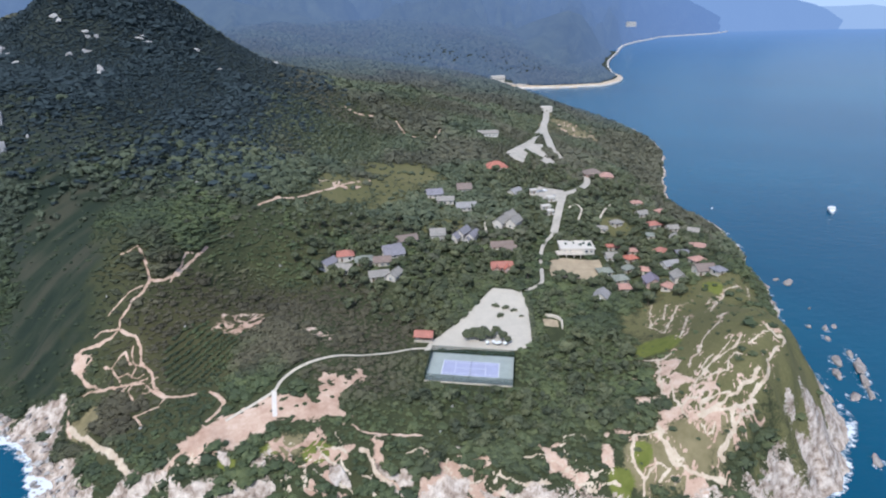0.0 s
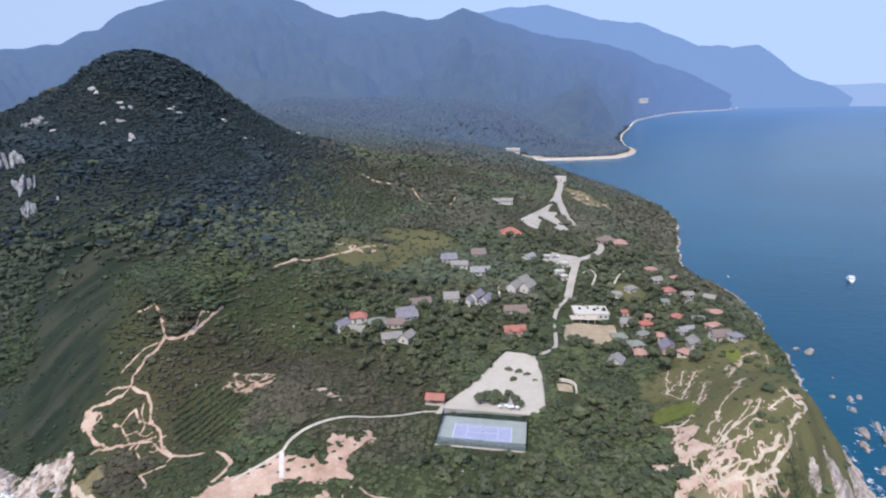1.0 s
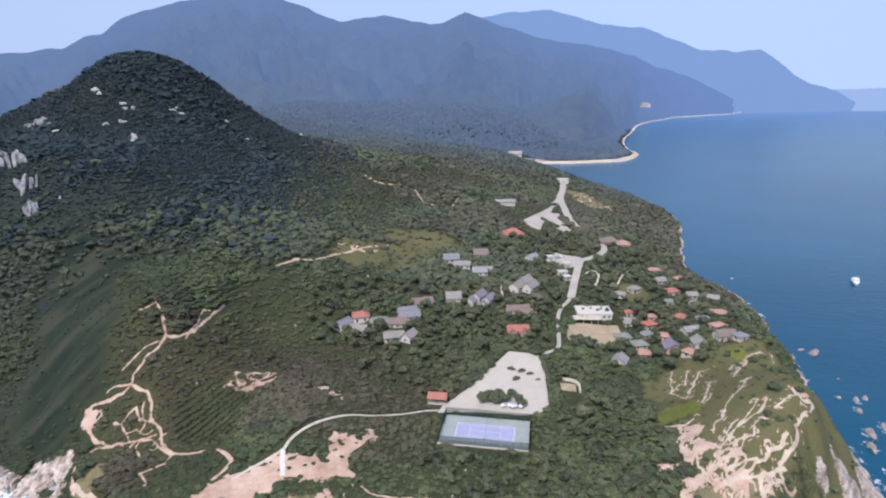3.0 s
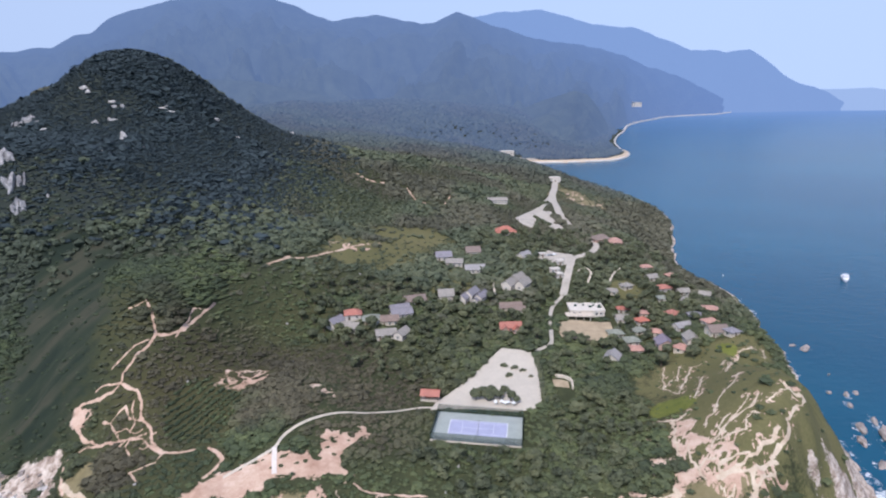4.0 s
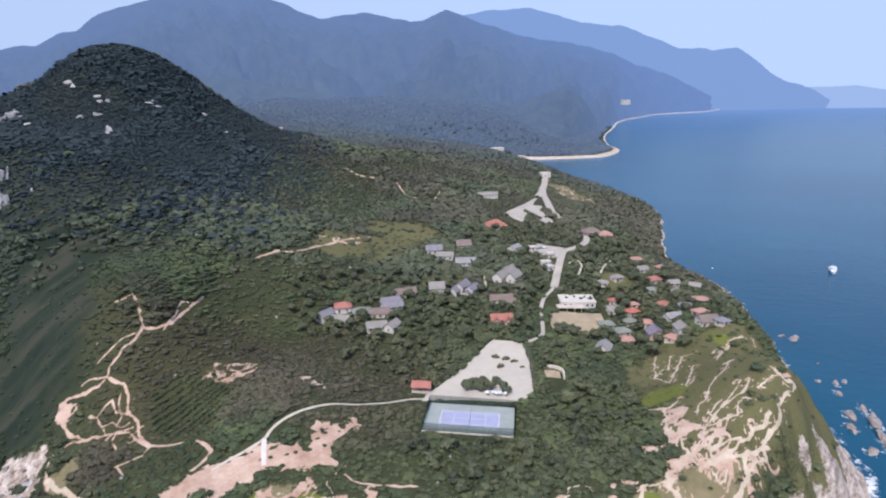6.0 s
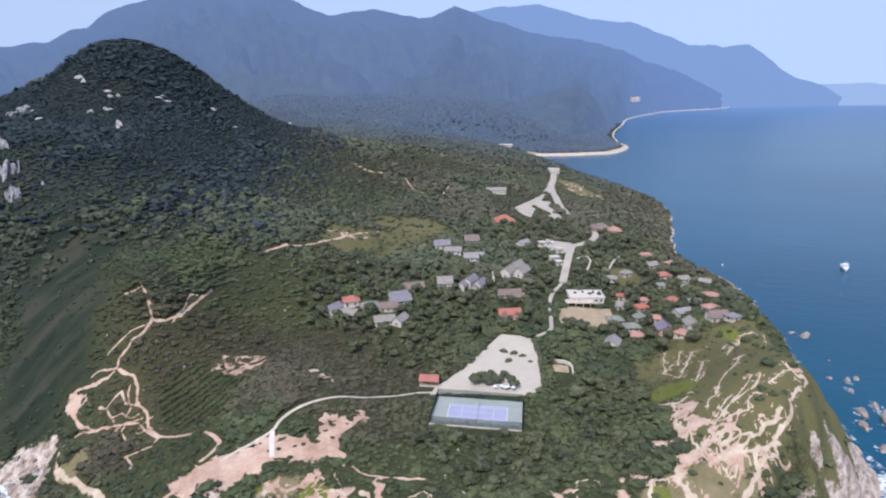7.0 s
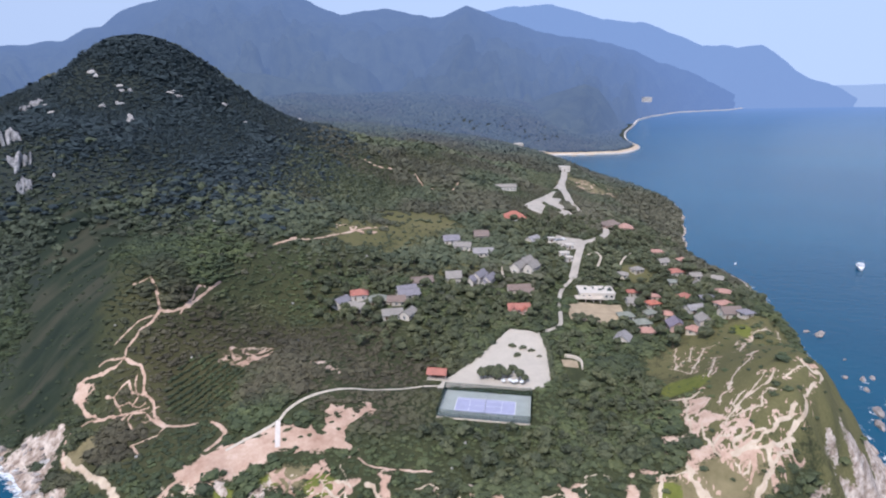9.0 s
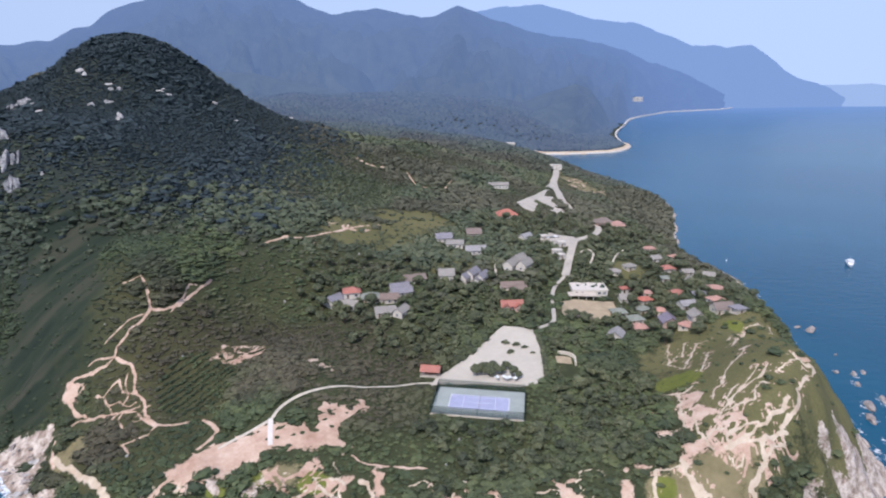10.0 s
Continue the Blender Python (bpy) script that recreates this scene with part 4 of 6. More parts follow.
lane("road", VILLAGE_LANE, 2.1, ASPHALT_PALE, "narrow lane from the plaza to the village", "road")
lane("road", FAR_LANE, 7.0, ASPHALT_PALE, "pale road leading out behind the village", "road", lift=0.4)
lane("road", FAR_SPUR, 6.0, ASPHALT_PALE, "short pale road to the empty lot", "road", lift=0.4)
lane("footpath", FOOTPATH, 1.15, PATH_STONE, "winding pale concrete footpath through scrub", "path")
GARDEN_PATHS = ([(95, 379), (101, 384), (103, 376), (97, 360)], [(111, 361), (118, 375), (128, 389)], [(39, 370), (37, 358), (36.5, 342)])
for way in GARDEN_PATHS:
    lane("footpath", way, 1.3, PATH_STONE, "narrow pale garden path between the houses", "path")
lane("road", [(172, 1400), (184, 1378), (200, 1350), (225, 1332)], 15.0, ASPHALT_PALE, "wide grey road down to the far beach", "road", lift=1.5, drop=3.0)
lane("footpath", STUB, 1.7, BEACH, "short white concrete path on bare sand", "path")


# ---- simple solids ----
def box(bm, x0, x1, y0, y1, z0, z1, m=None):
    """A box into bm."""
    v = [bm.verts.new(((m @ Vector(p)) if m else p)) for p in ((x0, y0, z0), (x1, y0, z0), (x1, y1, z0), (x0, y1, z0), (x0, y0, z1), (x1, y0, z1), (x1, y1, z1), (x0, y1, z1))]
    for f in ((3, 2, 1, 0), (4, 5, 6, 7), (0, 1, 5, 4), (1, 2, 6, 5), (2, 3, 7, 6), (3, 0, 4, 7)):
        bm.faces.new([v[i] for i in f])
    return bm


def block(x0, x1, y0, y1, z0, z1, m=None):
    return box(bmesh.new(), x0, x1, y0, y1, z0, z1, m)


def tube(x0, y0, z0, x1, y1, z1, r, sides=8):
    bm = bmesh.new()
    a, b = Vector((x0, y0, z0)), Vector((x1, y1, z1))
    turn = (b - a).to_track_quat("Z", "Y").to_matrix().to_4x4()
    bmesh.ops.create_cone(bm, cap_ends=True, segments=sides, radius1=r, radius2=r, depth=(b - a).length, matrix=Matrix.Translation((a + b) / 2) @ turn)
    return bm


# ---- the tennis court ----
COURT_AT = pose(16.9, 214.35, 19.3, 0, 0, math.degrees(math.atan2(-5.8, 35.3)))
court = thing("tennis_court", COURT_AT, "fenced tennis court with blue playing area on green surround", "tennis court")
HX, HY = 17.9, 11.0
part("base", block(-HX, HX, -HY, HY, -0.6, 0.10), COURT_GREEN, court, "green painted hard surface")
part("playing_area", block(-11.9, 11.9, -5.5, 5.5, 0.10, 0.115), COURT_BLUE, court, "blue painted playing area")
for x0, x1, y0, y1 in ((-11.95, -11.7, -5.5, 5.5), (11.7, 11.95, -5.5, 5.5), (-11.7, 11.7, -5.55, -5.4), (-11.7, 11.7, 5.4, 5.55), (-11.7, 11.7, -4.2, -4.08),
                       (-11.7, 11.7, 4.08, 4.2), (-6.46, -6.34, -4.08, 4.08), (6.34, 6.46, -4.08, 4.08), (-6.34, 6.34, -0.06, 0.06)):
    part("line", block(x0, x1, y0, y1, 0.115, 0.122), LINE_WHITE, court)
for y in (-6.4, 6.4):
    part("net_post", tube(0, y, 0.1, 0, y, 1.2, 0.06), STEEL_GREEN, court)
part("net", block(-0.02, 0.02, -6.35, 6.35, 0.12, 1.02), NETTING, court, "dark net across the court")
part("net_band", block(-0.035, 0.035, -6.35, 6.35, 1.02, 1.10), LINE_WHITE, court)

fence = thing("fence", COURT_AT, "tall dark green chain-link fence round a tennis court", "fence")
for k in range(13):
    for y in (-HY, HY):
        part("post", tube(-HX + k * 2 * HX / 12, y, 0.1, -HX + k * 2 * HX / 12, y, 3.7, 0.05, 6), STEEL_GREEN, fence)
for k in range(1, 8):
    for x in (-HX, HX):
        part("post", tube(x, -HY + k * 2 * HY / 8, 0.1, x, -HY + k * 2 * HY / 8, 3.7, 0.05, 6), STEEL_GREEN, fence)
for z in (0.25, 1.9, 3.65):
    for y in (-HY, HY):
        part("rail", tube(-HX, y, z, HX, y, z, 0.04, 6), STEEL_GREEN, fence)
    for x in (-HX, HX):
        part("rail", tube(x, -HY, z, x, HY, z, 0.04, 6), STEEL_GREEN, fence)
for y in (-HY, HY):
    part("mesh_panel", block(-HX, HX, y - 0.01, y + 0.01, 0.25, 3.65), NETTING, fence)
for x in (-HX, HX):
    part("mesh_panel", block(x - 0.01, x + 0.01, -HY, HY, 0.25, 3.65), NETTING, fence)
part("wind_screen", block(HX + 0.06, HX + 0.09, -HY, HY, 0.3, 2.6), STEEL_GREEN, fence, "dark screen cloth")
part("wind_screen", block(-HX - 0.09, -HX - 0.06, 2.0, HY, 0.3, 2.6), STEEL_GREEN, fence, "dark screen cloth")
kerb = thing("low_wall", COURT_AT, "low pale concrete wall along the front of the court", "wall")
part("wall", block(-HX, HX, -HY - 0.5, -HY - 0.2, -1.5, 0.5), PATH_STONE, kerb)
part("coping", block(-HX - 0.05, HX + 0.05, -HY - 0.55, -HY - 0.15, 0.5, 0.6), PATH_STONE, kerb)

# ---- houses ----
FOOTPRINTS = []      # centre and radius of every building, kept free of trees


def gable_wall(w, d, h, rise):
    """Walls of a house with its ridge along x."""
    bm = bmesh.new()
    ring = [(-d / 2, -1.6), (d / 2, -1.6), (d / 2, h), (0, h + rise), (-d / 2, h)]
    a = [bm.verts.new((-w / 2, y, z)) for y, z in ring]
    b = [bm.verts.new((w / 2, y, z)) for y, z in ring]
    bm.faces.new(a[::-1])
    bm.faces.new(b)
    for i in range(5):
        bm.faces.new((a[i], a[(i + 1) % 5], b[(i + 1) % 5], b[i]))
    bmesh.ops.recalc_face_normals(bm, faces=bm.faces)
    return bm


def gable_roof(w, d, h, rise, over=0.65, thick=0.22):
    bm = bmesh.new()
    slope = rise / (d / 2)
    run = d / 2 + over
    ring = [(-run, h - over * slope), (0, h + rise), (run, h - over * slope), (run, h - over * slope + thick), (0, h + rise + thick * 1.15), (-run, h - over * slope + thick)]
    a = [bm.verts.new((-w / 2 - over, y, z + 0.02)) for y, z in ring]
    b = [bm.verts.new((w / 2 + over, y, z + 0.02)) for y, z in ring]
    for i in range(6):
        j = (i + 1) % 6
        bm.faces.new((a[i], a[j], b[j], b[i]))
    for e in (a, b):
        bm.faces.new((e[0], e[1], e[4], e[5]))
        bm.faces.new((e[1], e[2], e[3], e[4]))
    bmesh.ops.recalc_face_normals(bm, faces=bm.faces)
    return bm


def hip_roof(w, d, h, rise, over=0.75, thick=0.2):
    bm = bmesh.new()
    half = max(0.0, (w - d) / 2)
    low = [bm.verts.new((sx * (w / 2 + over), sy * (d / 2 + over), h - 0.1)) for sx, sy in ((-1, -1), (1, -1), (1, 1), (-1, 1))]
    eave = [bm.verts.new((v.co.x, v.co.y, h - 0.1 + thick)) for v in low]
    top = [bm.verts.new((-half - 0.05, 0, h + rise)), bm.verts.new((half + 0.05, 0, h + rise))]
    bm.faces.new(low[::-1])
    for i in range(4):
        bm.faces.new((low[i], low[(i + 1) % 4], eave[(i + 1) % 4], eave[i]))
    bm.faces.new((eave[0], eave[1], top[1], top[0]))
    bm.faces.new((eave[1], eave[2], top[1]))
    bm.faces.new((eave[2], eave[3], top[0], top[1]))
    bm.faces.new((eave[3], eave[0], top[0]))
    return bm


def window_on(wall, x, y, z, w, h, face):
    """A framed pane that stands a little proud of a wall; face: the way it looks, as degrees round z."""
    m = pose(x, y, z, 0, 0, face)
    bm = bmesh.new()
    for x0, x1, z0, z1 in ((-w / 2 - 0.1, -w / 2, -h / 2 - 0.1, h / 2 + 0.1), (w / 2, w / 2 + 0.1, -h / 2 - 0.1, h / 2 + 0.1), (-w / 2, w / 2, h / 2, h / 2 + 0.1),
                           (-w / 2, w / 2, -h / 2 - 0.1, -h / 2), (-0.04, 0.04, -h / 2, h / 2)):
        box(bm, x0, x1, -0.10, 0.02, z0, z1, m)
    frame_ob = part("window", bm, FRAME_WHITE, wall)
    part("pane", block(-w / 2, w / 2, -0.05, 0.01, -h / 2, h / 2, m), GLASS_DARK, frame_ob)


def wing(house, x, y, turn, w, d, h, rise, roof, wall_mat, hip=False, door=False):
    """One roofed body of a house, ridge along its own x."""
    body = part("wall", gable_wall(w, d, h, 0.0 if hip else rise * 0.98), wall_mat, house)
    body.matrix_local = pose(x, y, 0, 0, 0, turn)
    cover = part("roof", (hip_roof if hip else gable_roof)(w, d, h, rise), roof, house)
    cover.matrix_local = pose(x, y, 0, 0, 0, turn)
    if not hip:
        part("ridge_cap", block(-w / 2 - 0.5, w / 2 + 0.5, -0.14, 0.14, h + rise + 0.14, h + rise + 0.36), roof, cover)
    count = max(1, int(w // 3))
    for level in range(max(1, int(h // 2.7))):
        z = 1.5 + 2.8 * level
        for i in range(count):
            px = (i + 0.5) * w / count - w / 2
            for side, face in ((-1, 0), (1, 180)):
                if not (door and side < 0 and i == 0 and level == 0):
                    window_on(body, px, side * d / 2, z, 1.2, 1.2, face)
        for side, face in ((-1, 270), (1, 90)):
            window_on(body, side * w / 2, 0, z, 1.3, 1.2, face)
    if door:
        px = 0.5 * w / count - w / 2
        leaf = part("door", block(px - 0.5, px + 0.5, -d / 2 - 0.07, -d / 2 + 0.02, 0.0, 2.1), TIMBER, body, "dark timber door")
        part("handle", block(px + 0.34, px + 0.40, -d / 2 - 0.13, -d / 2 - 0.07, 0.95, 1.1), STEEL_GREEN, leaf)


LABELS = {"grey": "grey-tiled", "slate": "slate-blue-tiled", "red": "red-tiled", "rose": "faded rose-tiled", "brown": "brown-tiled", "sage": "grey-green-tiled",
          "violet": "dull violet-tiled", "blue": "pale-grey-tiled"}


def house(x, y, bodies, roof, wall_mat, label, hip=False, group="houses of the village", sink=0.7):
    """bodies: rows of (x, y, turn, width, depth, eaves height, roof rise)."""
    ob = thing("house", pose(x, y, height(x, y) - sink), label, "house", group)
    for i, row in enumerate(bodies):
        wing(ob, *row, ROOFS[roof], wall_mat, hip, i == 0)
    reach = max(math.hypot(b[0], b[1]) + max(b[3], b[4]) * 0.42 for b in bodies)
    FOOTPRINTS.append((x, y, reach))
    FOOTPRINTS.append((x * (1 - 4.0 / y), y - 4.0, reach * 0.55))
    return ob


# larger houses, of several bodies, above the plaza
house(-22.6, 288.5, [(-3.4, 0.2, 12, 10.0, 6.4, 2.9, 1.9), (4.8, 0.2, 64, 8.5, 5.4, 3.1, 1.9)], "grey", WHITE_WALL,
      "white house with two grey-tiled roofs among trees")
house(-18.2, 313.5, [(-1.0, -1.6, 22, 11.5, 5.4, 2.8, 2.2), (-2.2, 3.4, 22, 10.5, 4.8, 3.6, 2.1)], "slate", WHITE_WALL, "white house with two long slate-blue roofs")
house(-12.4, 331.0, [(0, 0, 18, 12.0, 6.0, 2.8, 2.2)], "brown", WHITE_WALL, "long white house with a brown-tiled roof")
house(6.2, 338.5, [(0, 0, 4, 8.6, 8.2, 4.4, 2.8)], "grey", WHITE_WALL, "square white house with a grey-tiled roof")
house(22.4, 338.5, [(-4.8, -1.4, 60, 9.0, 5.0, 3.8, 2.0), (-0.6, 2.6, 60, 10.0, 5.2, 5.0, 2.2), (5.0, -0.6, 60, 9.5, 5.0, 4.0, 2.0), (2.0, -4.6, 60, 5.0, 3.6, 2.6, 1.4)],
      "slate", WHITE_WALL, "large white villa with several slate-blue gables")
house(51.0, 358.5, [(-4.2, -2.4, 55, 10.5, 6.6, 4.2, 2.6), (4.2, -2.0, 55, 10.5, 6.4, 4.0, 2.5), (1.4, 5.4, 50, 10.0, 6.0, 5.0, 2.6)], "grey", WHITE_WALL,
      "white villa with grey-tiled stepped gables")
house(43.4, 325.5, [(0, 0, 6, 12.5, 5.6, 2.6, 2.0), (4.0, -4.4, 6, 7.0, 3.6, 2.2, 1.4)], "brown", CREAM_WALL, "low cream house with a weathered brown roof")
house(40.2, 298.5, [(0, 0.8, 3, 11.0, 5.0, 3.0, 2.0), (-3.2, -2.4, 88, 4.0, 3.4, 2.8, 1.6), (3.0, -2.4, 88, 4.0, 3.4, 2.8, 1.6)], "red", PINK_WALL,
      "pink house with bright red-tiled gables above the plaza")
house(55, 457, [(0, 0, 8, 15.5, 11.5, 3.4, 4.2)], "red", CREAM_WALL, "broad house under a large bright red hipped roof", True)
house(130.5, 455, [(0, 0, 12, 13.5, 9.5, 3.6, 3.4)], "brown", PINK_WALL, "reddish house with a dark hipped roof by the road", True)
house(140.0, 449.5, [(0, 0, -8, 11.0, 9.0, 3.4, 3.0)], "rose", PINK_WALL, "reddish house with a rose hipped roof by the road", True)
house(57.5, 545.0, [(0, 0, 4, 18.0, 7.0, 3.6, 1.8)], "grey", WHITE_WALL, "long grey-roofed house among far trees")

# single houses: x, y, turn, width, depth
SINGLE = []


def row_of(roof, wall_mat, hip, *places):
    for x, y, turn, w, d in places:
        SINGLE.append((x, y, turn, w, d, roof, wall_mat, hip))


row_of("slate", WHITE_WALL, False, (-54.4, 302, 58, 9.0, 6.0), (5.4, 400, 12, 10.5, 8.0))
row_of("red", WHITE_WALL, True, (-45.6, 308, 10, 8.4, 7.2), (109.8, 327, 0, 6.2, 4.2), (115.6, 312, 20, 6.6, 5.4), (142.2, 352, 15, 8.2, 6.0), (134.0, 314.5, 35, 6.4, 5.4))
row_of("grey", WHITE_WALL, False, (-45.4, 297.5, -8, 8.4, 6.0), (13.0, 391, -5, 11.0, 6.0), (105.8, 315.6, 0, 6.2, 6.0), (153.4, 348.6, 10, 6.8, 4.5), (149.2, 334, 60, 6.5, 4.2),
       (166, 345.6, -25, 6.0, 4.6), (128.6, 275.6, 88, 7.4, 6.6), (140.6, 368.6, 20, 7.0, 5.0))
row_of("sage", CREAM_WALL, True, (-34.8, 303.5, 12, 9.2, 7.0), (136.9, 337, 0, 6.2, 4.8), (110.4, 300.4, 25, 6.6, 5.2), (97.4, 299.4, 5, 7.2, 6.0), (103.4, 290.8, 10, 7.4, 6.2))
row_of("brown", CREAM_WALL, False, (-25.0, 302.6, 6, 9.0, 6.0), (26.6, 409, 5, 9.6, 8.5), (139.8, 274.0, 5, 9.0, 6.8))
row_of("blue", WHITE_WALL, False, (26.4, 382, 6, 13.0, 7.0), (62.2, 403.5, 48, 10.0, 7.4), (130.2, 291.8, 18, 8.6, 5.0), (88.4, 273.2, 62, 7.6, 6.8))
row_of("slate", CREAM_WALL, True, (142.2, 303.6, 0, 6.8, 5.4), (145.0, 269.0, 20, 5.4, 5.0))
row_of("grey", CREAM_WALL, True, (119.5, 353.5, 30, 6.4, 5.2), (108.8, 347.5, -15, 6.2, 5.0))
row_of("violet", PINK_WALL, False, (117.0, 280.6, 86, 8.2, 7.6))
row_of("rose", CREAM_WALL, True, (119.4, 321.0, 0, 5.0, 4.4), (155.5, 315.8, -12, 8.4, 5.4), (142.4, 287.4, 20, 6.8, 4.8), (117.6, 294.6, -20, 6.0, 5.2), (102.6, 281.2, 0, 6.6, 6.0),
       (121.4, 270.0, 40, 5.8, 5.2), (143.8, 388.4, 0, 6.6, 5.0), (154.9, 374.0, 30, 5.6, 4.6))
for x, y, turn, w, d, roof, wall_mat, hip in SINGLE:
    shape = "hipped" if hip else "gabled"
    paint = {WHITE_WALL: "white", CREAM_WALL: "cream", PINK_WALL: "pink"}[wall_mat]
    house(x, y, [(0, 0, turn, w, d, 2.7 if w < 8 else 3.1, d * 0.32)], roof, wall_mat, "small %s house with a %s %s roof" % (paint, LABELS[roof], shape), hip)

# the long white building above the sandy yard
hall = thing("white_building", pose(88.0, 327.5, height(88, 327) + 0.1, 0, 0, -3), "long flat-roofed white building behind a sandy yard", "building")
hall_wall = part("wall", block(-9.8, 9.8, -6.0, 6.5, -2.0, 2.9), WHITE_WALL, hall)
part("roof", block(-10.2, 10.2, -6.4, 6.9, 2.9, 3.15), WHITE_WALL, hall, "flat white roof slab")
for x0, x1, y0, y1 in ((-10.2, 10.2, -6.4, -6.1), (-10.2, 10.2, 6.6, 6.9), (-10.2, -9.9, -6.1, 6.6), (9.9, 10.2, -6.1, 6.6)):
    part("parapet", block(x0, x1, y0, y1, 3.15, 3.5), WHITE_WALL, hall)
for x, y, w in ((-6.5, 1.0, 1.4), (-1.5, 2.4, 1.0), (1.6, -0.6, 1.8), (4.2, 1.8, 1.2), (6.6, -1.2, 2.4), (8.0, 2.4, 1.0)):
    part("roof_vent", block(x, x + w, y, y + 0.8 * w, 3.15, 3.9), STEEL_GREEN, hall, "dark roof vent")
for x in (-7.6, -4.4, 5.2, 8.0):
    window_on(hall_wall, x, -6.0, 1.4, 1.4, 1.3, 0)
terrace = thing("terrace", pose(84.5, 319.3, height(84.5, 319), 0, 0, -3), "pale flat terrace roof below the white building", "terrace")
part("slab", block(-9.8, 5.8, -2.8, 3.3, 2.2, 2.5), PATH_STONE, terrace)
for x in (-8.6, -4.2, 0.2, 4.0):
    for y in (-2.2, 2.2):
        part("column", tube(x, y, -1.5, x, y, 2.3, 0.16), WHITE_WALL, terrace)

# small white buildings round the parking space
for x, y, turn, w, d, h in ((85, 391, 8, 5.0, 4.2, 3.0), (79.5, 379, 12, 6.0, 3.6, 2.8), (75.5, 406, 10, 4.2, 3.6, 2.8), (81, 371.5, 14, 4.6, 3.4, 2.7), (146, 724, 5, 13, 8, 5.0)):
    kiosk = thing("kiosk" if w < 10 else "white_building", pose(x, y, height(x, y), 0, 0, turn), "small flat-roofed white building beside the parking space" if w < 10 else "white block of a house at the end of the road", "building")
    kiosk_wall = part("wall", block(-w / 2, w / 2, -d / 2, d / 2, -1.0, h), WHITE_WALL, kiosk)
    part("roof", block(-w / 2 - 0.3, w / 2 + 0.3, -d / 2 - 0.3, d / 2 + 0.3, h, h + 0.22), WHITE_WALL, kiosk)
    part("door", block(-0.5, 0.5, -d / 2 - 0.06, -d / 2 + 0.02, 0.0, 2.1), TIMBER, kiosk_wall)
    for side in (-1, 1):
        window_on(kiosk_wall, side * w * 0.32, -d / 2, 1.6, 1.0, 1.0, 0)
    FOOTPRINTS.append((x, y, w * 0.6))
FOOTPRINTS += [(72, 289, 4), (80, 289, 4), (87, 289, 4), (80, 327, 8), (88, 327, 8), (96, 327, 8), (82, 319, 8)]

# the red-roofed hut beside the plaza
hut = thing("hut", pose(-2.6, 241.2, height(-2.6, 241.2) + 0.2, 0, 0, -8), "small open-sided hut with a red-tiled roof beside the plaza", "hut")
part("wall", block(-3.4, 3.4, 0.6, 2.4, -1.0, 2.6), PINK_WALL, hut)
part("floor", block(-4.2, 4.2, -2.8, 2.8, -1.0, 0.15), CONCRETE, hut)
hut_roof = part("roof", gable_roof(7.6, 5.6, 2.7, 1.3), ROOFS["red"], hut)
part("ridge_cap", block(-4.2, 4.2, -0.15, 0.15, 4.1, 4.4), ROOFS["red"], hut_roof)
for x in (-3.6, 0.0, 3.6):
    part("post", tube(x, -2.5, 0.1, x, -2.5, 2.7, 0.11), TIMBER, hut)
for x in (-3.6, 3.6):
    part("post", tube(x, 2.5, 0.1, x, 2.5, 2.7, 0.11), TIMBER, hut)
part("counter", block(-2.6, 2.6, -0.2, 0.4, 0.15, 1.1), TIMBER, hut)
FOOTPRINTS.append((-2.6, 241, 5.5))

# the curved garden wall east of the plaza
curved = thing("garden_wall", pose(0, 0, 0), "cream curved garden wall in a clearing", "wall")
arc = curve_through([(55.6, 252.6), (59.7, 251.8), (62.4, 248.8), (61.9, 242.9)], 0.8)
bm = bmesh.new()
last = None
for i, q in enumerate(arc):
    way = (arc[min(i + 1, len(arc) - 1)] - arc[max(i - 1, 0)]).normalized()
    side = Vector((-way.y, way.x)) * 0.35
    z = height(q.x, q.y)
    row = [bm.verts.new((p.x, p.y, h)) for p, h in ((q + side, z - 0.6), (q + side, z + 1.5), (q - side, z + 1.5), (q - side, z - 0.6))]
    if last:
        for k in range(3):
            bm.faces.new((last[k], last[k + 1], row[k + 1], row[k]))
    else:
        bm.faces.new(row)
    last = row
bm.faces.new(last[::-1])
bmesh.ops.recalc_face_normals(bm, faces=bm.faces)
part("wall", bm, CREAM_WALL, curved)
FOOTPRINTS += [(58, 248, 6.0), (57.5, 241, 5.0), (57, 236, 3.0)]
paved("pavement", [(54, 245), (60.5, 244), (61, 249), (57.5, 250.5), (54, 250.5)], SAND, "small bare clearing inside the curved wall", "clearing", step=1.2)

# ---- trees and bushes as things ----
rng = np.random.RandomState(5)


def ball(sub):
    bm = bmesh.new()
    bmesh.ops.create_icosphere(bm, subdivisions=sub, radius=1.0)
    v = np.array([p.co for p in bm.verts])
    bm.verts.ensure_lookup_table()
    f = np.array([[p.index for p in q.verts] for q in bm.faces])
    bm.free()
    return v, f


BALL_V, BALL_F = ball(2)


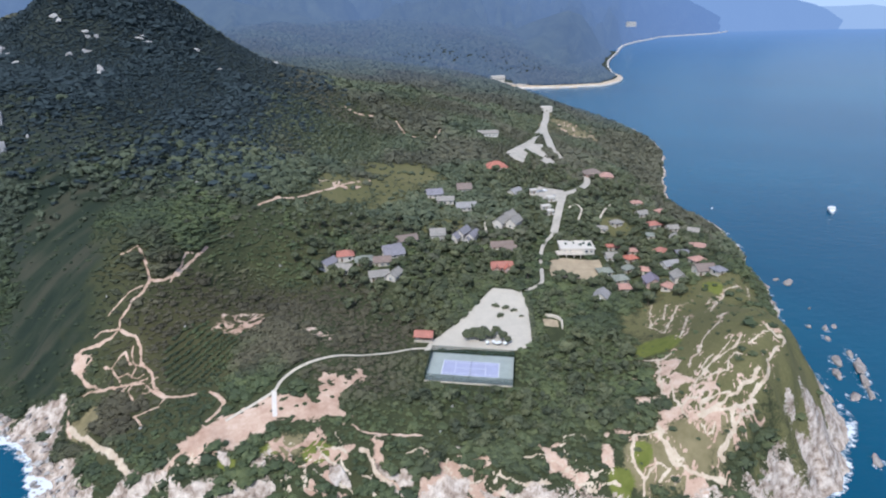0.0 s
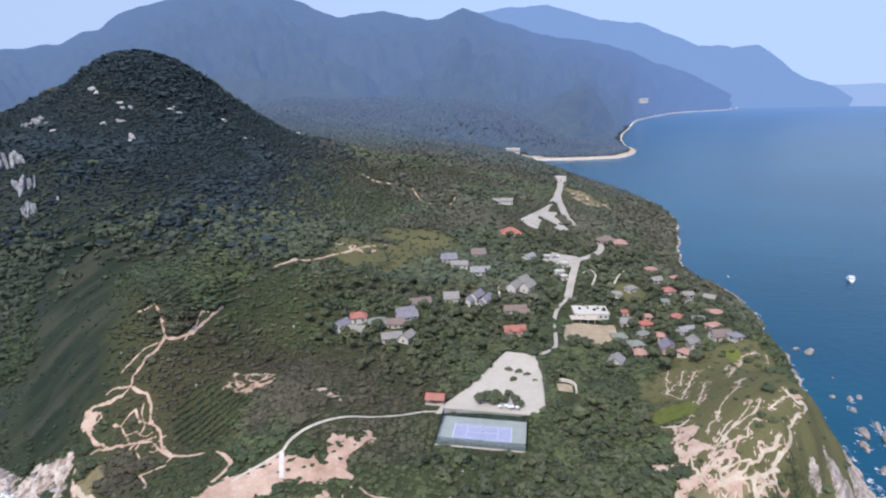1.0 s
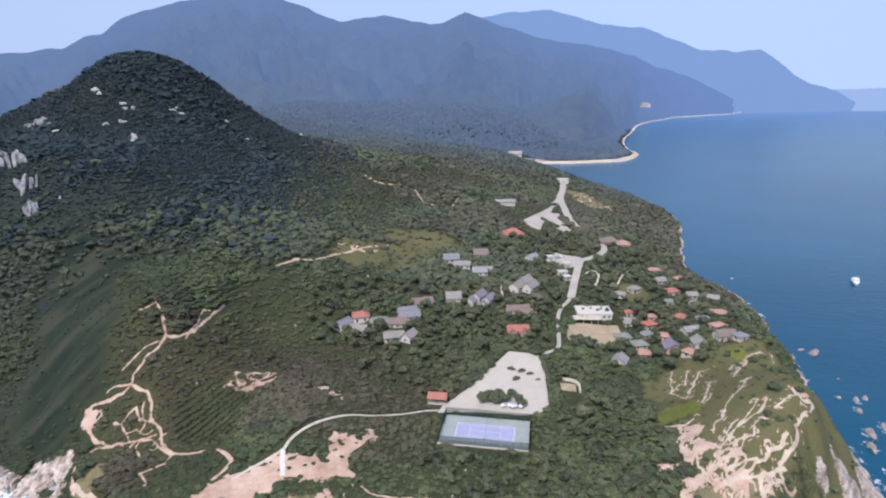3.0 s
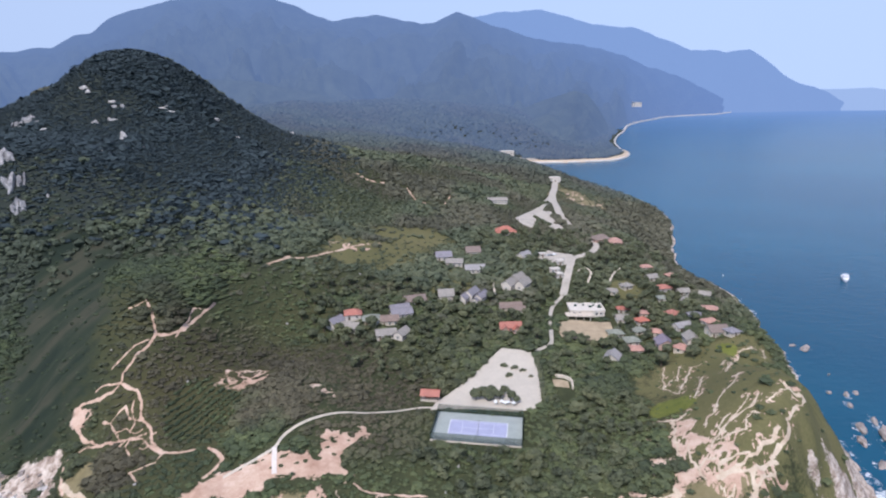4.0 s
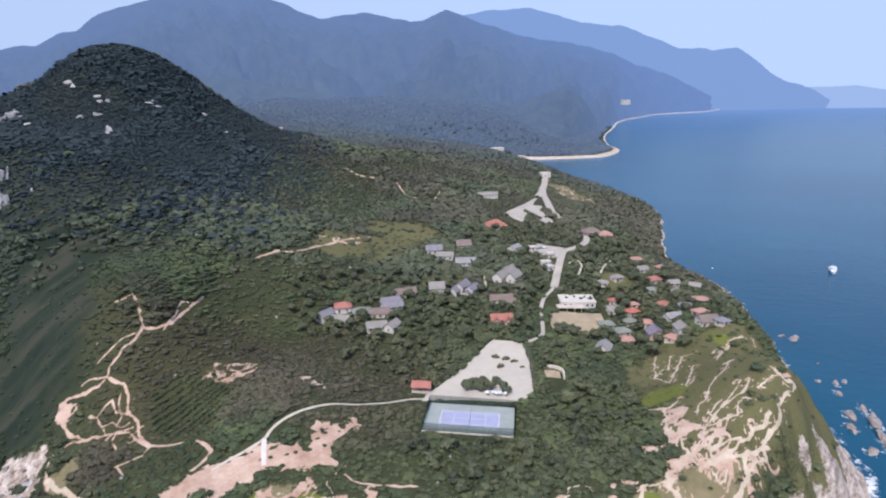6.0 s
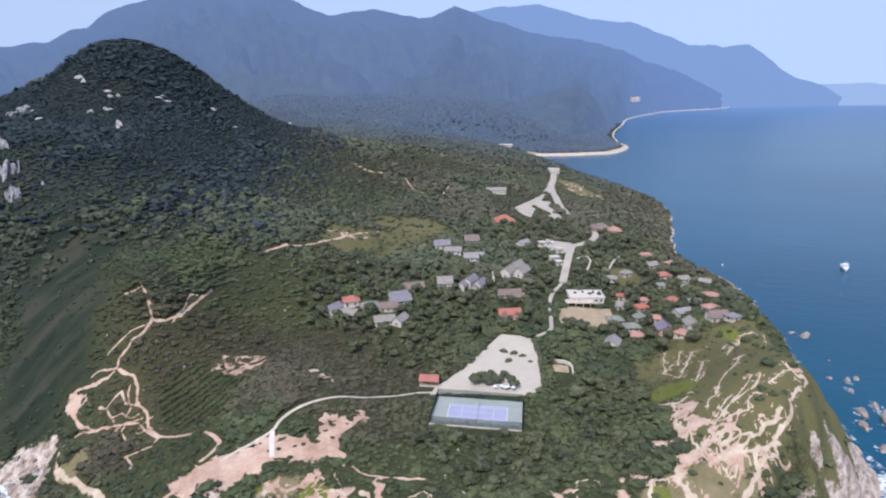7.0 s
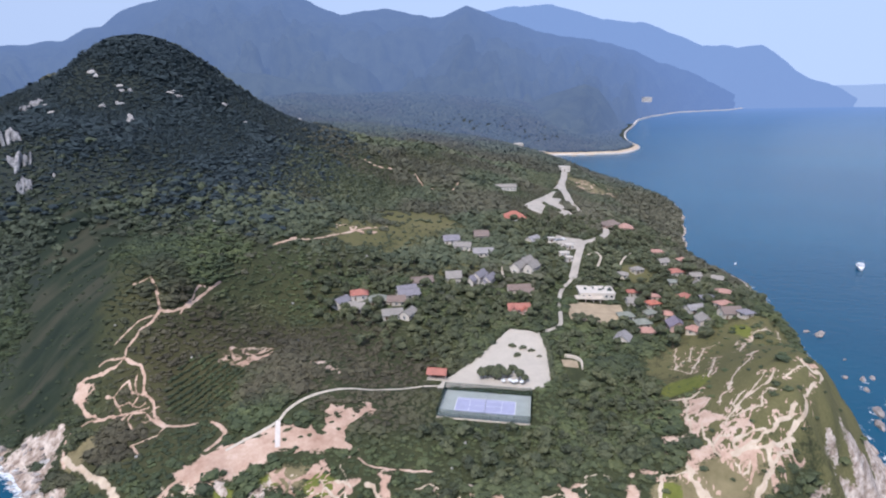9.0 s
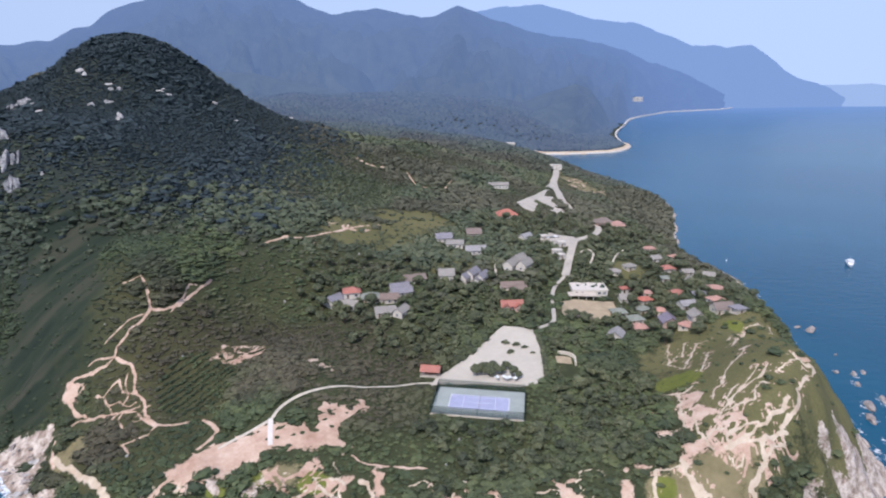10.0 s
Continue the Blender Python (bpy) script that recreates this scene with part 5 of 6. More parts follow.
def leaf_cloud(count, size, squat, rnd):
    """Small leaf clusters, each a bent triangle, on and in a round crown of radius 1."""
    way = rnd.normal(size=(count, 3))
    way[:, 2] = np.abs(way[:, 2]) * 1.1 - 0.35
    way /= np.linalg.norm(way, axis=1)[:, None]
    at = way * rnd.uniform(0.78, 1.12, (count, 1))
    tilt = way + rnd.normal(size=(count, 3)) * 0.55
    tilt /= np.linalg.norm(tilt, axis=1)[:, None]
    a = np.cross(tilt, rnd.normal(size=(count, 3)))
    a /= np.linalg.norm(a, axis=1)[:, None]
    b = np.cross(tilt, a)
    s = size * rnd.uniform(0.6, 1.4, (count, 1))
    tri = np.stack([at + a * s, at - 0.5 * a * s + 0.87 * b * s, at - 0.5 * a * s - 0.87 * b * s], 1)
    tri[:, :, 2] *= squat
    return tri


def crown_mesh(name, lobes, per_lobe, material, seed):
    """A crown of several lobes: a lumpy inside, tinted darker as painted inner shade, and many leaf clusters round it.
    """
    rnd = np.random.RandomState(seed)
    vs, fs, ts, n = [], [], [], 0
    for x, y, z, r in lobes:
        lump = BALL_V * (1 + 0.22 * rnd.normal(size=(len(BALL_V), 1))) * r * 0.86
        vs.append(lump + (x, y, z))
        fs.append(BALL_F + n)
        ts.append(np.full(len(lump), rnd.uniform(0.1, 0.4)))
        n += len(lump)
        tri = leaf_cloud(per_lobe, 0.34, 0.9, rnd) * r + np.array((x, y, z))
        vs.append(tri.reshape(-1, 3))
        fs.append(np.arange(per_lobe * 3).reshape(-1, 3) + n)
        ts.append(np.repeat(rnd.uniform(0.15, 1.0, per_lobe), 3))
        n += per_lobe * 3
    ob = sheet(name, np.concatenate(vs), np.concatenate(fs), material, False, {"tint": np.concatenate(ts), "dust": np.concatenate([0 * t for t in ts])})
    return ob


def tree_model(h, spread, lobes, seed, label):
    """A tree: a tapered trunk with limbs, and a lobed crown."""
    rnd = random.Random(seed)
    ob = thing("tree", pose(0, 0, -300), label, "tree", "trees of the village")
    bm = bmesh.new()
    rows = []
    for i in range(6):
        t = i / 5
        c, r = Vector((0.12 * h * t * t * rnd.uniform(-0.5, 0.5), 0.1 * h * t * t * rnd.uniform(-0.5, 0.5), -0.6 + t * h * 0.75)), 0.05 * h * (1 - 0.8 * t)
        rows.append([bm.verts.new(c + Vector((r * math.cos(a * math.tau / 7), r * math.sin(a * math.tau / 7), 0))) for a in range(7)])
    for a, b in zip(rows, rows[1:]):
        for i in range(7):
            bm.faces.new((a[i], a[(i + 1) % 7], b[(i + 1) % 7], b[i]))
    bm.faces.new(rows[-1])
    places = []
    for k in range(lobes):
        a, q = k * 2.4 + rnd.uniform(-0.4, 0.4), math.sqrt((k + 0.4) / lobes) * spread * 0.62
        z = h * (0.92 - 0.38 * (q / spread) ** 1.2) + rnd.uniform(-0.07, 0.07) * h
        places.append((q * math.cos(a), q * math.sin(a), z, spread * rnd.uniform(0.34, 0.52)))
        end, r = Vector((places[-1][0] * 0.9, places[-1][1] * 0.9, z - 0.1 * h)), 0.014 * h
        start = Vector((0, 0, h * 0.38))
        side = (end - start).orthogonal().normalized()
        up = (end - start).cross(side).normalized()
        ring = [[bm.verts.new(p + s * (side * math.cos(j * math.tau / 4) + up * math.sin(j * math.tau / 4))) for j in range(4)] for p, s in ((start, r * 1.6), (end, r * 0.5))]
        for j in range(4):
            bm.faces.new((ring[0][j], ring[0][(j + 1) % 4], ring[1][(j + 1) % 4], ring[1][j]))
    bmesh.ops.recalc_face_normals(bm, faces=bm.faces)
    part("trunk", bm, BARK, ob)
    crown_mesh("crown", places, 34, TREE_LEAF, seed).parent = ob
    return ob


TREES = [tree_model(5.4, 3.0, 8, 1, "broad dark green tree with a rounded crown"), tree_model(6.4, 2.7, 9, 2, "tall dark green tree with an uneven crown"),
         tree_model(4.2, 2.4, 6, 3, "small round green tree"), tree_model(5.0, 3.5, 10, 4, "wide spreading green tree"), tree_model(7.2, 3.2, 11, 6, "large old green tree with a high crown")]
used_tree = set()


def plant(kind, x, y, turn, size, sink=0.1):
    z = height(x, y) - sink
    m = pose(x, y, z, 0, 0, turn)
    if kind not in used_tree:
        used_tree.add(kind)
        TREES[kind].scale = (size,) * 3
        TREES[kind].matrix_basis = m @ Matrix.Diagonal((size, size, size, 1))
        return TREES[kind]
    ob = copy_thing(TREES[kind], m)
    ob.matrix_basis = m @ Matrix.Diagonal((size, size, size, 1))
    return ob


LANES = (VILLAGE_ROAD, VILLAGE_LANE, FAR_LANE, FAR_SPUR, FOOTPATH, STUB) + GARDEN_PATHS
SLABS = (PLAZA_RING, YARD_RING, PARKING_RING, FAR_LOT, COURT_RING)


def open_ground(x, y, margin):
    """Where plants of that reach may stand: clear of paving, paths and buildings."""
    x, y = np.asarray(x, float), np.asarray(y, float)
    free = np.ones(x.shape, bool)
    for ring in SLABS:
        free &= inside(x, y, ring) < -margin
    for line, w in zip(LANES, (3.0, 1.3, 3.6, 3.2, 0.8, 1.0, 0.5, 0.5, 0.5)):
        free &= beside(x, y, line) > w + margin
    for a, b, r in FOOTPRINTS:
        free &= np.hypot(x - a, y - b) > r + margin * 0.4
    return free


# the clump of trees at the foot of the plaza
for kind, x, y, s in ((3, 17.6, 237.2, 0.92), (0, 21.0, 238.2, 1.0), (3, 24.6, 237.4, 0.95), (3, 22.6, 235.4, 0.85), (2, 30.3, 239.0, 0.95), (2, 27.9, 235.2, 0.95), (0, 32.6, 233.4, 0.95), (2, 34.8, 231.6, 0.8)):
    plant(kind, x, y, 60 * x, s)
for kind, x, y, s in ((3, 72.4, 291.4, 0.8), (2, 69.0, 291.6, 0.9), (3, 76.2, 290.6, 0.75), (2, 80.0, 291.4, 0.7)):
    plant(kind, x, y, 50 * x, s)
# trees between the houses and along the plaza
placed = []
cand = np.stack([rng.uniform(-75, 185, 2600), rng.uniform(236, 480, 2600)], 1)
cand = cand[(open_ground(cand[:, 0], cand[:, 1], 3.2)) & (within(cand[:, 0], cand[:, 1], COAST) > 14)]
hills = [((x - 105) / 75) ** 2 + ((y - 330) / 75) ** 2 < 1 or ((x + 5) / 75) ** 2 + ((y - 315) / 45) ** 2 < 1 or ((x - 90) / 60) ** 2 + ((y - 425) / 55) ** 2 < 1 for x, y in cand]
for (x, y), ok in zip(cand, hills):
    if ok and all((x - a) ** 2 + (y - b) ** 2 > 6.4 ** 2 for a, b in placed) and len(placed) < 230:
        placed.append((x, y))
for i, (x, y) in enumerate(placed):
    plant(int(rng.randint(0, 5)), x, y, rng.uniform(0, 360), rng.uniform(0.6, 1.1))

# planted islands on the plaza
for x, y, a, b, turn in ((33.0, 263.4, 2.2, 1.5, -30), (37.7, 261.4, 2.4, 1.5, 20), (41.4, 258.8, 2.6, 1.1, 12), (34.3, 254.4, 2.1, 1.6, 35), (44.4, 253.6, 1.6, 0.7, 5)):
    bed = thing("flower_bed", pose(x, y, height(x, y) + 0.15, 0, 0, turn), "oval kerbed bed of low dark bushes on the plaza", "flower bed", "beds on the plaza")
    bm = bmesh.new()
    bmesh.ops.create_cone(bm, cap_ends=True, segments=20, radius1=1.0, radius2=0.96, depth=0.3, matrix=Matrix.Translation((0, 0, 0.05)) @ Matrix.Diagonal((a, b, 1, 1)))
    part("kerb", bm, PATH_STONE, bed)
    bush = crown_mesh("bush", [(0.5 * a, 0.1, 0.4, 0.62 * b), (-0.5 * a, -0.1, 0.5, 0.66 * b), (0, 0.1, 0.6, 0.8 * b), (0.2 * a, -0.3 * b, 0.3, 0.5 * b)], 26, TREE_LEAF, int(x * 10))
    bush.parent = bed

# a clipped hedge along the east edge of the plaza
hedge = thing("hedge", pose(0, 0, 0), "trimmed green hedge along the edge of the plaza", "hedge")
spots = [(47.6 + 0.085 * k * 3.2 - (0.0 if k < 9 else 0.35 * (k - 8)), 234.5 + 3.0 * k) for k in range(12)]
crown_mesh("leaves", [(px, py, height(px, py) + 0.7, 1.5) for px, py in spots], 30, TREE_LEAF, 77).parent = hedge

# planted strips that part the far lot
for x0, y0, x1, y1 in ((83.5, 483, 90, 507), (88, 515, 97, 494), (109.8, 526, 111.5, 500), (97, 551, 112, 585)):
    strip = thing("hedge", pose(0, 0, 0), "row of low dark bushes between the pale lots", "hedge", "hedges of the far lot")
    steps_on = [(x0 + (x1 - x0) * k / 9, y0 + (y1 - y0) * k / 9) for k in range(10)]
    crown_mesh("leaves", [(px, py, height(px, py) + 1.0, 1.7 + 0.3 * math.sin(3 * px)) for px, py in steps_on], 30, TREE_LEAF, int(x0)).parent = strip

# white garden umbrellas under the trees by the court
umbrella = thing("parasol", pose(28.4, 230.9, height(28.4, 230.9) + 0.1), "white parasol on a pole beside the plaza", "parasol", "parasols by the court")
part("pole", tube(0, 0, 0, 0, 0, 2.5, 0.05), FRAME_WHITE, umbrella)
bm = bmesh.new()
bmesh.ops.create_cone(bm, cap_ends=False, segments=8, radius1=1.0, radius2=0.05, depth=0.7, matrix=Matrix.Translation((0, 0, 2.35)))
for e in [e for e in bm.edges if e.is_boundary and e.verts[0].co.z < 2.3]:
    r = bmesh.ops.extrude_edge_only(bm, edges=[e])
    for v in r["geom"]:
        if isinstance(v, bmesh.types.BMVert):
            v.co.z -= 0.18
part("canopy", bm, FRAME_WHITE, umbrella)
part("base", tube(0, 0, -0.1, 0, 0, 0.12, 0.35, 12), CONCRETE, umbrella)
for x, y in ((25.6, 230.6), (31.0, 230.0), (33.2, 229.3), (29.6, 229.6)):
    copy_thing(umbrella, pose(x, y, height(x, y) + 0.1, 0, 0, 23 * x))

# parked cars in the village
PAINT = [plain("car_white", (0.75, 0.75, 0.75), 0.3, 0.03, 2.0, specular=0.5), plain("car_grey", (0.22, 0.23, 0.24), 0.3, 0.03, 2.0, specular=0.5)]
TYRE = plain("tyre", (0.02, 0.02, 0.02), 0.9, 0.1, 0.3)


def car(x, y, turn, paint, label):
    ob = thing("car", pose(x, y, height(x, y) + 0.16, 0, 0, turn), label, "car", "parked cars")
    bm = bmesh.new()
    profile = [(-2.1, 0.35), (2.1, 0.35), (2.15, 0.75), (1.2, 0.95), (0.5, 1.42), (-1.2, 1.45), (-2.0, 1.0), (-2.15, 0.7)]
    rows = [[bm.verts.new((px, s * (0.85 if pz < 1.2 else 0.68), pz)) for px, pz in profile] for s in (-1, 1)]
    for i in range(8):
        bm.faces.new((rows[0][i], rows[0][(i + 1) % 8], rows[1][(i + 1) % 8], rows[1][i]))
    bm.faces.new(rows[0][::-1])
    bm.faces.new(rows[1])
    bmesh.ops.recalc_face_normals(bm, faces=bm.faces)
    part("body", bm, paint, ob)
    part("windscreen", block(0.55, 1.1, -0.62, 0.62, 1.02, 1.36), GLASS_DARK, ob)
    for wx in (-1.3, 1.3):
        for wy in (-0.8, 0.8):
            part("wheel", tube(wx, wy - 0.1, 0.32, wx, wy + 0.1, 0.32, 0.32, 12), TYRE, ob)
    return ob


for i, (x, y, turn) in enumerate(((78, 407, 20), (81.5, 408.5, 20), (85, 410, 20), (89, 398, 75), (76, 397, 110), (84, 393, 10))):
    car(x, y, turn, PAINT[i % 2 if i != 2 else 0], "%s car parked in the village" % ("white" if i in (0, 2, 4) else "dark grey"))


# ---- boulders ----
def boulder(x, y, a, b, c, turn, label, material, group, seed, z=None):
    """A cracked lump of rock, sunk a third into the ground."""
    bm = bmesh.new()
    bmesh.ops.create_icosphere(bm, subdivisions=3 if max(a, b, c) > 2.2 else 2, radius=1.0)
    rnd = random.Random(seed)
    planes = [(Vector((rnd.gauss(0, 1), rnd.gauss(0, 1), rnd.gauss(0, 1))).normalized(), rnd.uniform(0.36, 0.8)) for _ in range(10)]
    for v in bm.verts:
        p = v.co.copy()
        cut = min(1.0, min((1.0 if w <= 0.02 else h / w) for w, h in ((p.dot(n), h) for n, h in planes)))
        k = cut * (1 + 0.22 * noise.noise(p * 1.3 + Vector((seed, 0, 0))) + 0.18 * noise.noise(p * 3.1 + Vector((0, seed, 0))) - 0.14 * abs(noise.noise(p * 5.5 + Vector((0, 0, seed)))))
        v.co = Vector((p.x * a * k, p.y * b * k, p.z * c * k))
    me = bpy.data.meshes.new("boulder")
    bm.to_mesh(me)
    bm.free()
    me.materials.append(material)
    ob = new("boulder", me)
    ob.matrix_world = pose(x, y, (height(x, y) if z is None else z) + 0.35 * c, 0, 0, turn)
    return tagged(ob, label, "boulder", group)


HILL = [(-325, 577, 5.5, 2.2, 3.4, -35), (-318, 571, 3.6, 2.2, 4.0, -35), (-292, 560, 4, 2, 2.2, -35), (-287, 553, 3, 2, 3, 0), (-249, 562, 6, 2.4, 2.4, -25), (-240, 560, 4.5, 2.4, 2.2, -25), (-246, 568, 3.4, 2, 2.2, -20),
        (-232, 556, 3, 2, 1.8, -20), (-204, 574, 5.5, 2.4, 2.4, -20), (-244, 478, 3.6, 3.0, 6.5, 0), (-241, 470, 3.0, 3.0, 4.5, 0), (-289, 523, 3, 2, 3, -20), (-277, 531, 4.5, 2, 2, -20), (-242, 431, 1.6, 1.6, 1.8, 0),
        (-227, 469, 4.5, 2, 2, -25), (-357, 541, 4, 2.4, 4.5, 0), (-355, 525, 2.6, 2, 4.5, 0), (-345, 533, 3, 2, 3, 0), (-326, 511, 4.2, 2, 2.2, -20), (-178, 547, 3, 2, 2, -20)]
CRAG = [(-280, 554, 3, 3, 3, 0), (-279, 529, 3, 2, 3, 0), (-240, 369, 1.5, 1.5, 2.4, 0), (-234, 427, 2, 2, 2, 0), (-220, 461, 4, 2, 2, -15), (-150, 640, 4, 3, 3, 0), (-136, 349, 1.6, 1.2, 1.8, 0)]
for i, (x, y, a, b, c, turn) in enumerate(HILL + CRAG):
    boulder(x, y, a * 1.1, b * 0.85, c * 0.85, turn + 25, "pale granite boulder among dark trees on the hill", STONE, "boulders on the hill", 3.7 * i)


def crag(x, y, wide, tall, turn, seed):
    """A cliff of upright granite slabs, split by clefts, on the steep side of the hill."""
    ob = thing("cliff", pose(x, y, height(x, y), 0, 0, turn), "pale split granite cliff on the dark wooded hillside", "cliff", "cliffs on the hill")
    rnd = random.Random(seed)
    px, k = -wide / 2, 0
    while px < wide / 2:
        w = rnd.uniform(1.6, 4.2)
        h = tall * (1 - 0.55 * abs(px / wide * 1.6) ** 1.5) * rnd.uniform(0.55, 1.05)
        bm = bmesh.new()
        bmesh.ops.create_icosphere(bm, subdivisions=3, radius=1.0)
        m = pose(px + w / 2, rnd.uniform(-1.5, 1.5), 0, rnd.uniform(-46, -30), rnd.uniform(-14, 14), rnd.uniform(-25, 25))
        for v in bm.verts:
            p = v.co.copy()
            q = Vector([math.copysign(abs(e) ** 0.55, e) for e in p])
            f = 1 + 0.30 * noise.noise(Vector((p.x * 2.2, p.y * 2.2, p.z * 0.7 + seed + k))) + 0.16 * noise.noise(p * 4.5 + Vector((k, seed, 0)))
            v.co = m @ Vector((q.x * w * 0.52 * f, q.y * 3.0 * f, q.z * h * 0.6 * f))
        part("slab", bm, CLIFF, ob)
        px += w * rnd.uniform(0.75, 1.25)
        k += 1


for i, (x, y, wide, tall, turn) in enumerate(((-300, 393, 12, 17, 30), (-287, 398, 15, 15, 35), (-265, 377, 11, 16, 35), (-255, 361, 6, 12, 38), (-286, 362, 7, 15, 30), (-307, 384, 9, 16, 30),
                                              (-337, 431, 16, 11, 30), (-324, 420, 10, 9, 30), (-377, 556, 9, 6, 25), (-364, 552, 11, 10, 25), (-361, 548, 5, 8, 25), (-277, 342, 10, 9, 30), (-284, 350, 8, 9, 30), (-301, 405, 5, 12, 30))):
    crag(x, y, wide, tall, turn, 17 + 5 * i)
for i, row in enumerate(SEA_ROCKS):
    boulder(*row, "wave-washed granite rock standing in the sea", WET_STONE, "rocks in the sea", 51 + 2.9 * i, -0.3)
# blocks along the left shore, at the waterline
count = 0
while count < 290:
    x, y = rng.uniform(-215, -112), rng.uniform(148, 225)
    d = float(within(np.array([x]), np.array([y]), COAST)[0]) + (float(layered_noise(np.array([x]), np.array([y]), 24, 3)[0]) - 0.5) * 14
    if -3.5 < d < 10:
        s = 0.4 + 1.3 * rng.uniform() ** 2.2
        boulder(x, y, s * 1.5, s, s * 0.9, rng.uniform(0, 180), "pale angular shore boulder in the surf", WET_STONE if rng.uniform() < 0.6 else STONE, "boulders on the shore", 7.1 * count)
        count += 1
# loose white stones in the scrub
for i, (x, y) in enumerate(((-107, 183), (-97, 226), (-145, 247), (-70, 268), (-47, 357), (-62, 340), (8, 190), (-108, 236), (55, 183), (-120, 285), (-80, 300), (3, 178))):
    boulder(x, y, 0.9, 0.7, 0.9, 40 * i, "small white stone block in low scrub", STONE, "stones in the scrub", 90 + i)


# ---- boats ----
def boat(x, y, turn, size, label):
    ob = thing("boat", pose(x, y, 0, 0, 0, turn), label, "boat")
    bm, rows = bmesh.new(), []
    for t in np.linspace(0, 1, 9):
        w = 1.7 * math.sin(math.pi * (0.18 + 0.82 * (1 - t))) ** 0.6 if t < 1 else 0.03
        px = (-4.5 + 9.5 * t) * size
        rows.append([bm.verts.new((px, s * w * size * k, z * size)) for s, k, z in ((-1, 1, 1.1 + 0.4 * t), (-1, 0.75, 0.1), (0, 0, -0.4), (1, 0.75, 0.1), (1, 1, 1.1 + 0.4 * t))])
    for a, b in zip(rows, rows[1:]):
        for i in range(4):
            bm.faces.new((a[i], a[i + 1], b[i + 1], b[i]))
        bm.faces.new((a[4], a[0], b[0], b[4]))
    bm.faces.new(rows[0])
    bmesh.ops.recalc_face_normals(bm, faces=bm.faces)
    part("hull", bm, BOAT_WHITE, ob)
    cabin = part("cabin", block(-2.2 * size, 1.8 * size, -1.1 * size, 1.1 * size, 1.1 * size, 2.5 * size), BOAT_WHITE, ob)
    part("window", block(-1.9 * size, 1.84 * size, -1.13 * size, 1.13 * size, 1.75 * size, 2.2 * size), BOAT_GLASS, cabin)
    part("roof", block(-2.6 * size, 1.6 * size, -1.25 * size, 1.25 * size, 2.5 * size, 2.65 * size), BOAT_WHITE, ob)
    part("mast", tube(-0.5 * size, 0, 2.6 * size, -0.5 * size, 0, 4.2 * size, 0.05 * size), BOAT_WHITE, ob)


boat(339, 466, 62, 1.7, "white motor yacht lying on the open sea")
boat(244, 480, 60, 0.35, "tiny white boat far out on the sea")

# ---- across the bay ----
far_house = thing("white_building", pose(170, 1412, height(170, 1412), 0, 0, 8), "white building at the end of a far beach", "building")
part("wall", block(-15, 15, -8, 8, -4, 11), WHITE_WALL, far_house)
part("roof", block(-16, 16, -9, 9, 11, 12.2), WHITE_WALL, far_house)
for k in range(6):
    part("window", block(-12.5 + 5 * k - 1.2, -12.5 + 5 * k + 1.2, -8.2, -7.9, 4, 7), GLASS_DARK, far_house)
bay_hotel = thing("white_building", pose(1004, 3040, 88, 0, 0, 10), "white hotel on a wooded slope over the bay", "building")
part("wall", block(-20, 20, -12, 12, -12, 9), WHITE_WALL, bay_hotel)
part("roof", block(-21, 21, -13, 13, 9, 10.5), WHITE_WALL, bay_hotel)
for k in range(4):
    for z in (-7, -2, 3):
        part("window", block(-15 + 10 * k - 1.8, -15 + 10 * k + 1.8, -12.2, -11.9, z, z + 2.6), GLASS_DARK, bay_hotel)


def shore_wall(line, width, top, label):
    bm, last = bmesh.new(), None
    pts = curve_through(line, 20)
    for i, q in enumerate(pts):
        way = (pts[min(i + 1, len(pts) - 1)] - pts[max(i - 1, 0)]).normalized()
        side = Vector((-way.y, way.x)) * width / 2
        row = [bm.verts.new((p.x, p.y, z)) for p, z in ((q + side, -3), (q + side * 0.8, top), (q - side * 0.8, top), (q - side, -3))]
        if last:
            for k in range(3):
                bm.faces.new((last[k], last[k + 1], row[k + 1], row[k]))
        last = row
    bmesh.ops.recalc_face_normals(bm, faces=bm.faces)
    return tagged(part("sea_wall", bm, BEACH, None), label, "sea wall")


shore_wall([(172, 1372), (190, 1338), (222, 1317), (283, 1320), (340, 1334), (401, 1352), (450, 1418), (482, 1490)], 9, 2.5, "pale sea wall and beach round a far point")
shore_wall([(482, 1490), (494, 1604), (535, 1788), (607, 2020), (723, 2322)], 6, 4.0, "pale coast road along the far bay")
shore_wall([(723, 2322), (871, 2727), (1026, 3047), (1200, 3330), (1377, 3617), (1560, 3790), (1693, 3905), (1900, 4080), (2200, 4480)], 9, 6.0, "white shore line of the far bay")
shore_wall([(3015, 4835), (3200, 4828), (3430, 4800)], 12, 10.0, "bright waterfront of a far town")

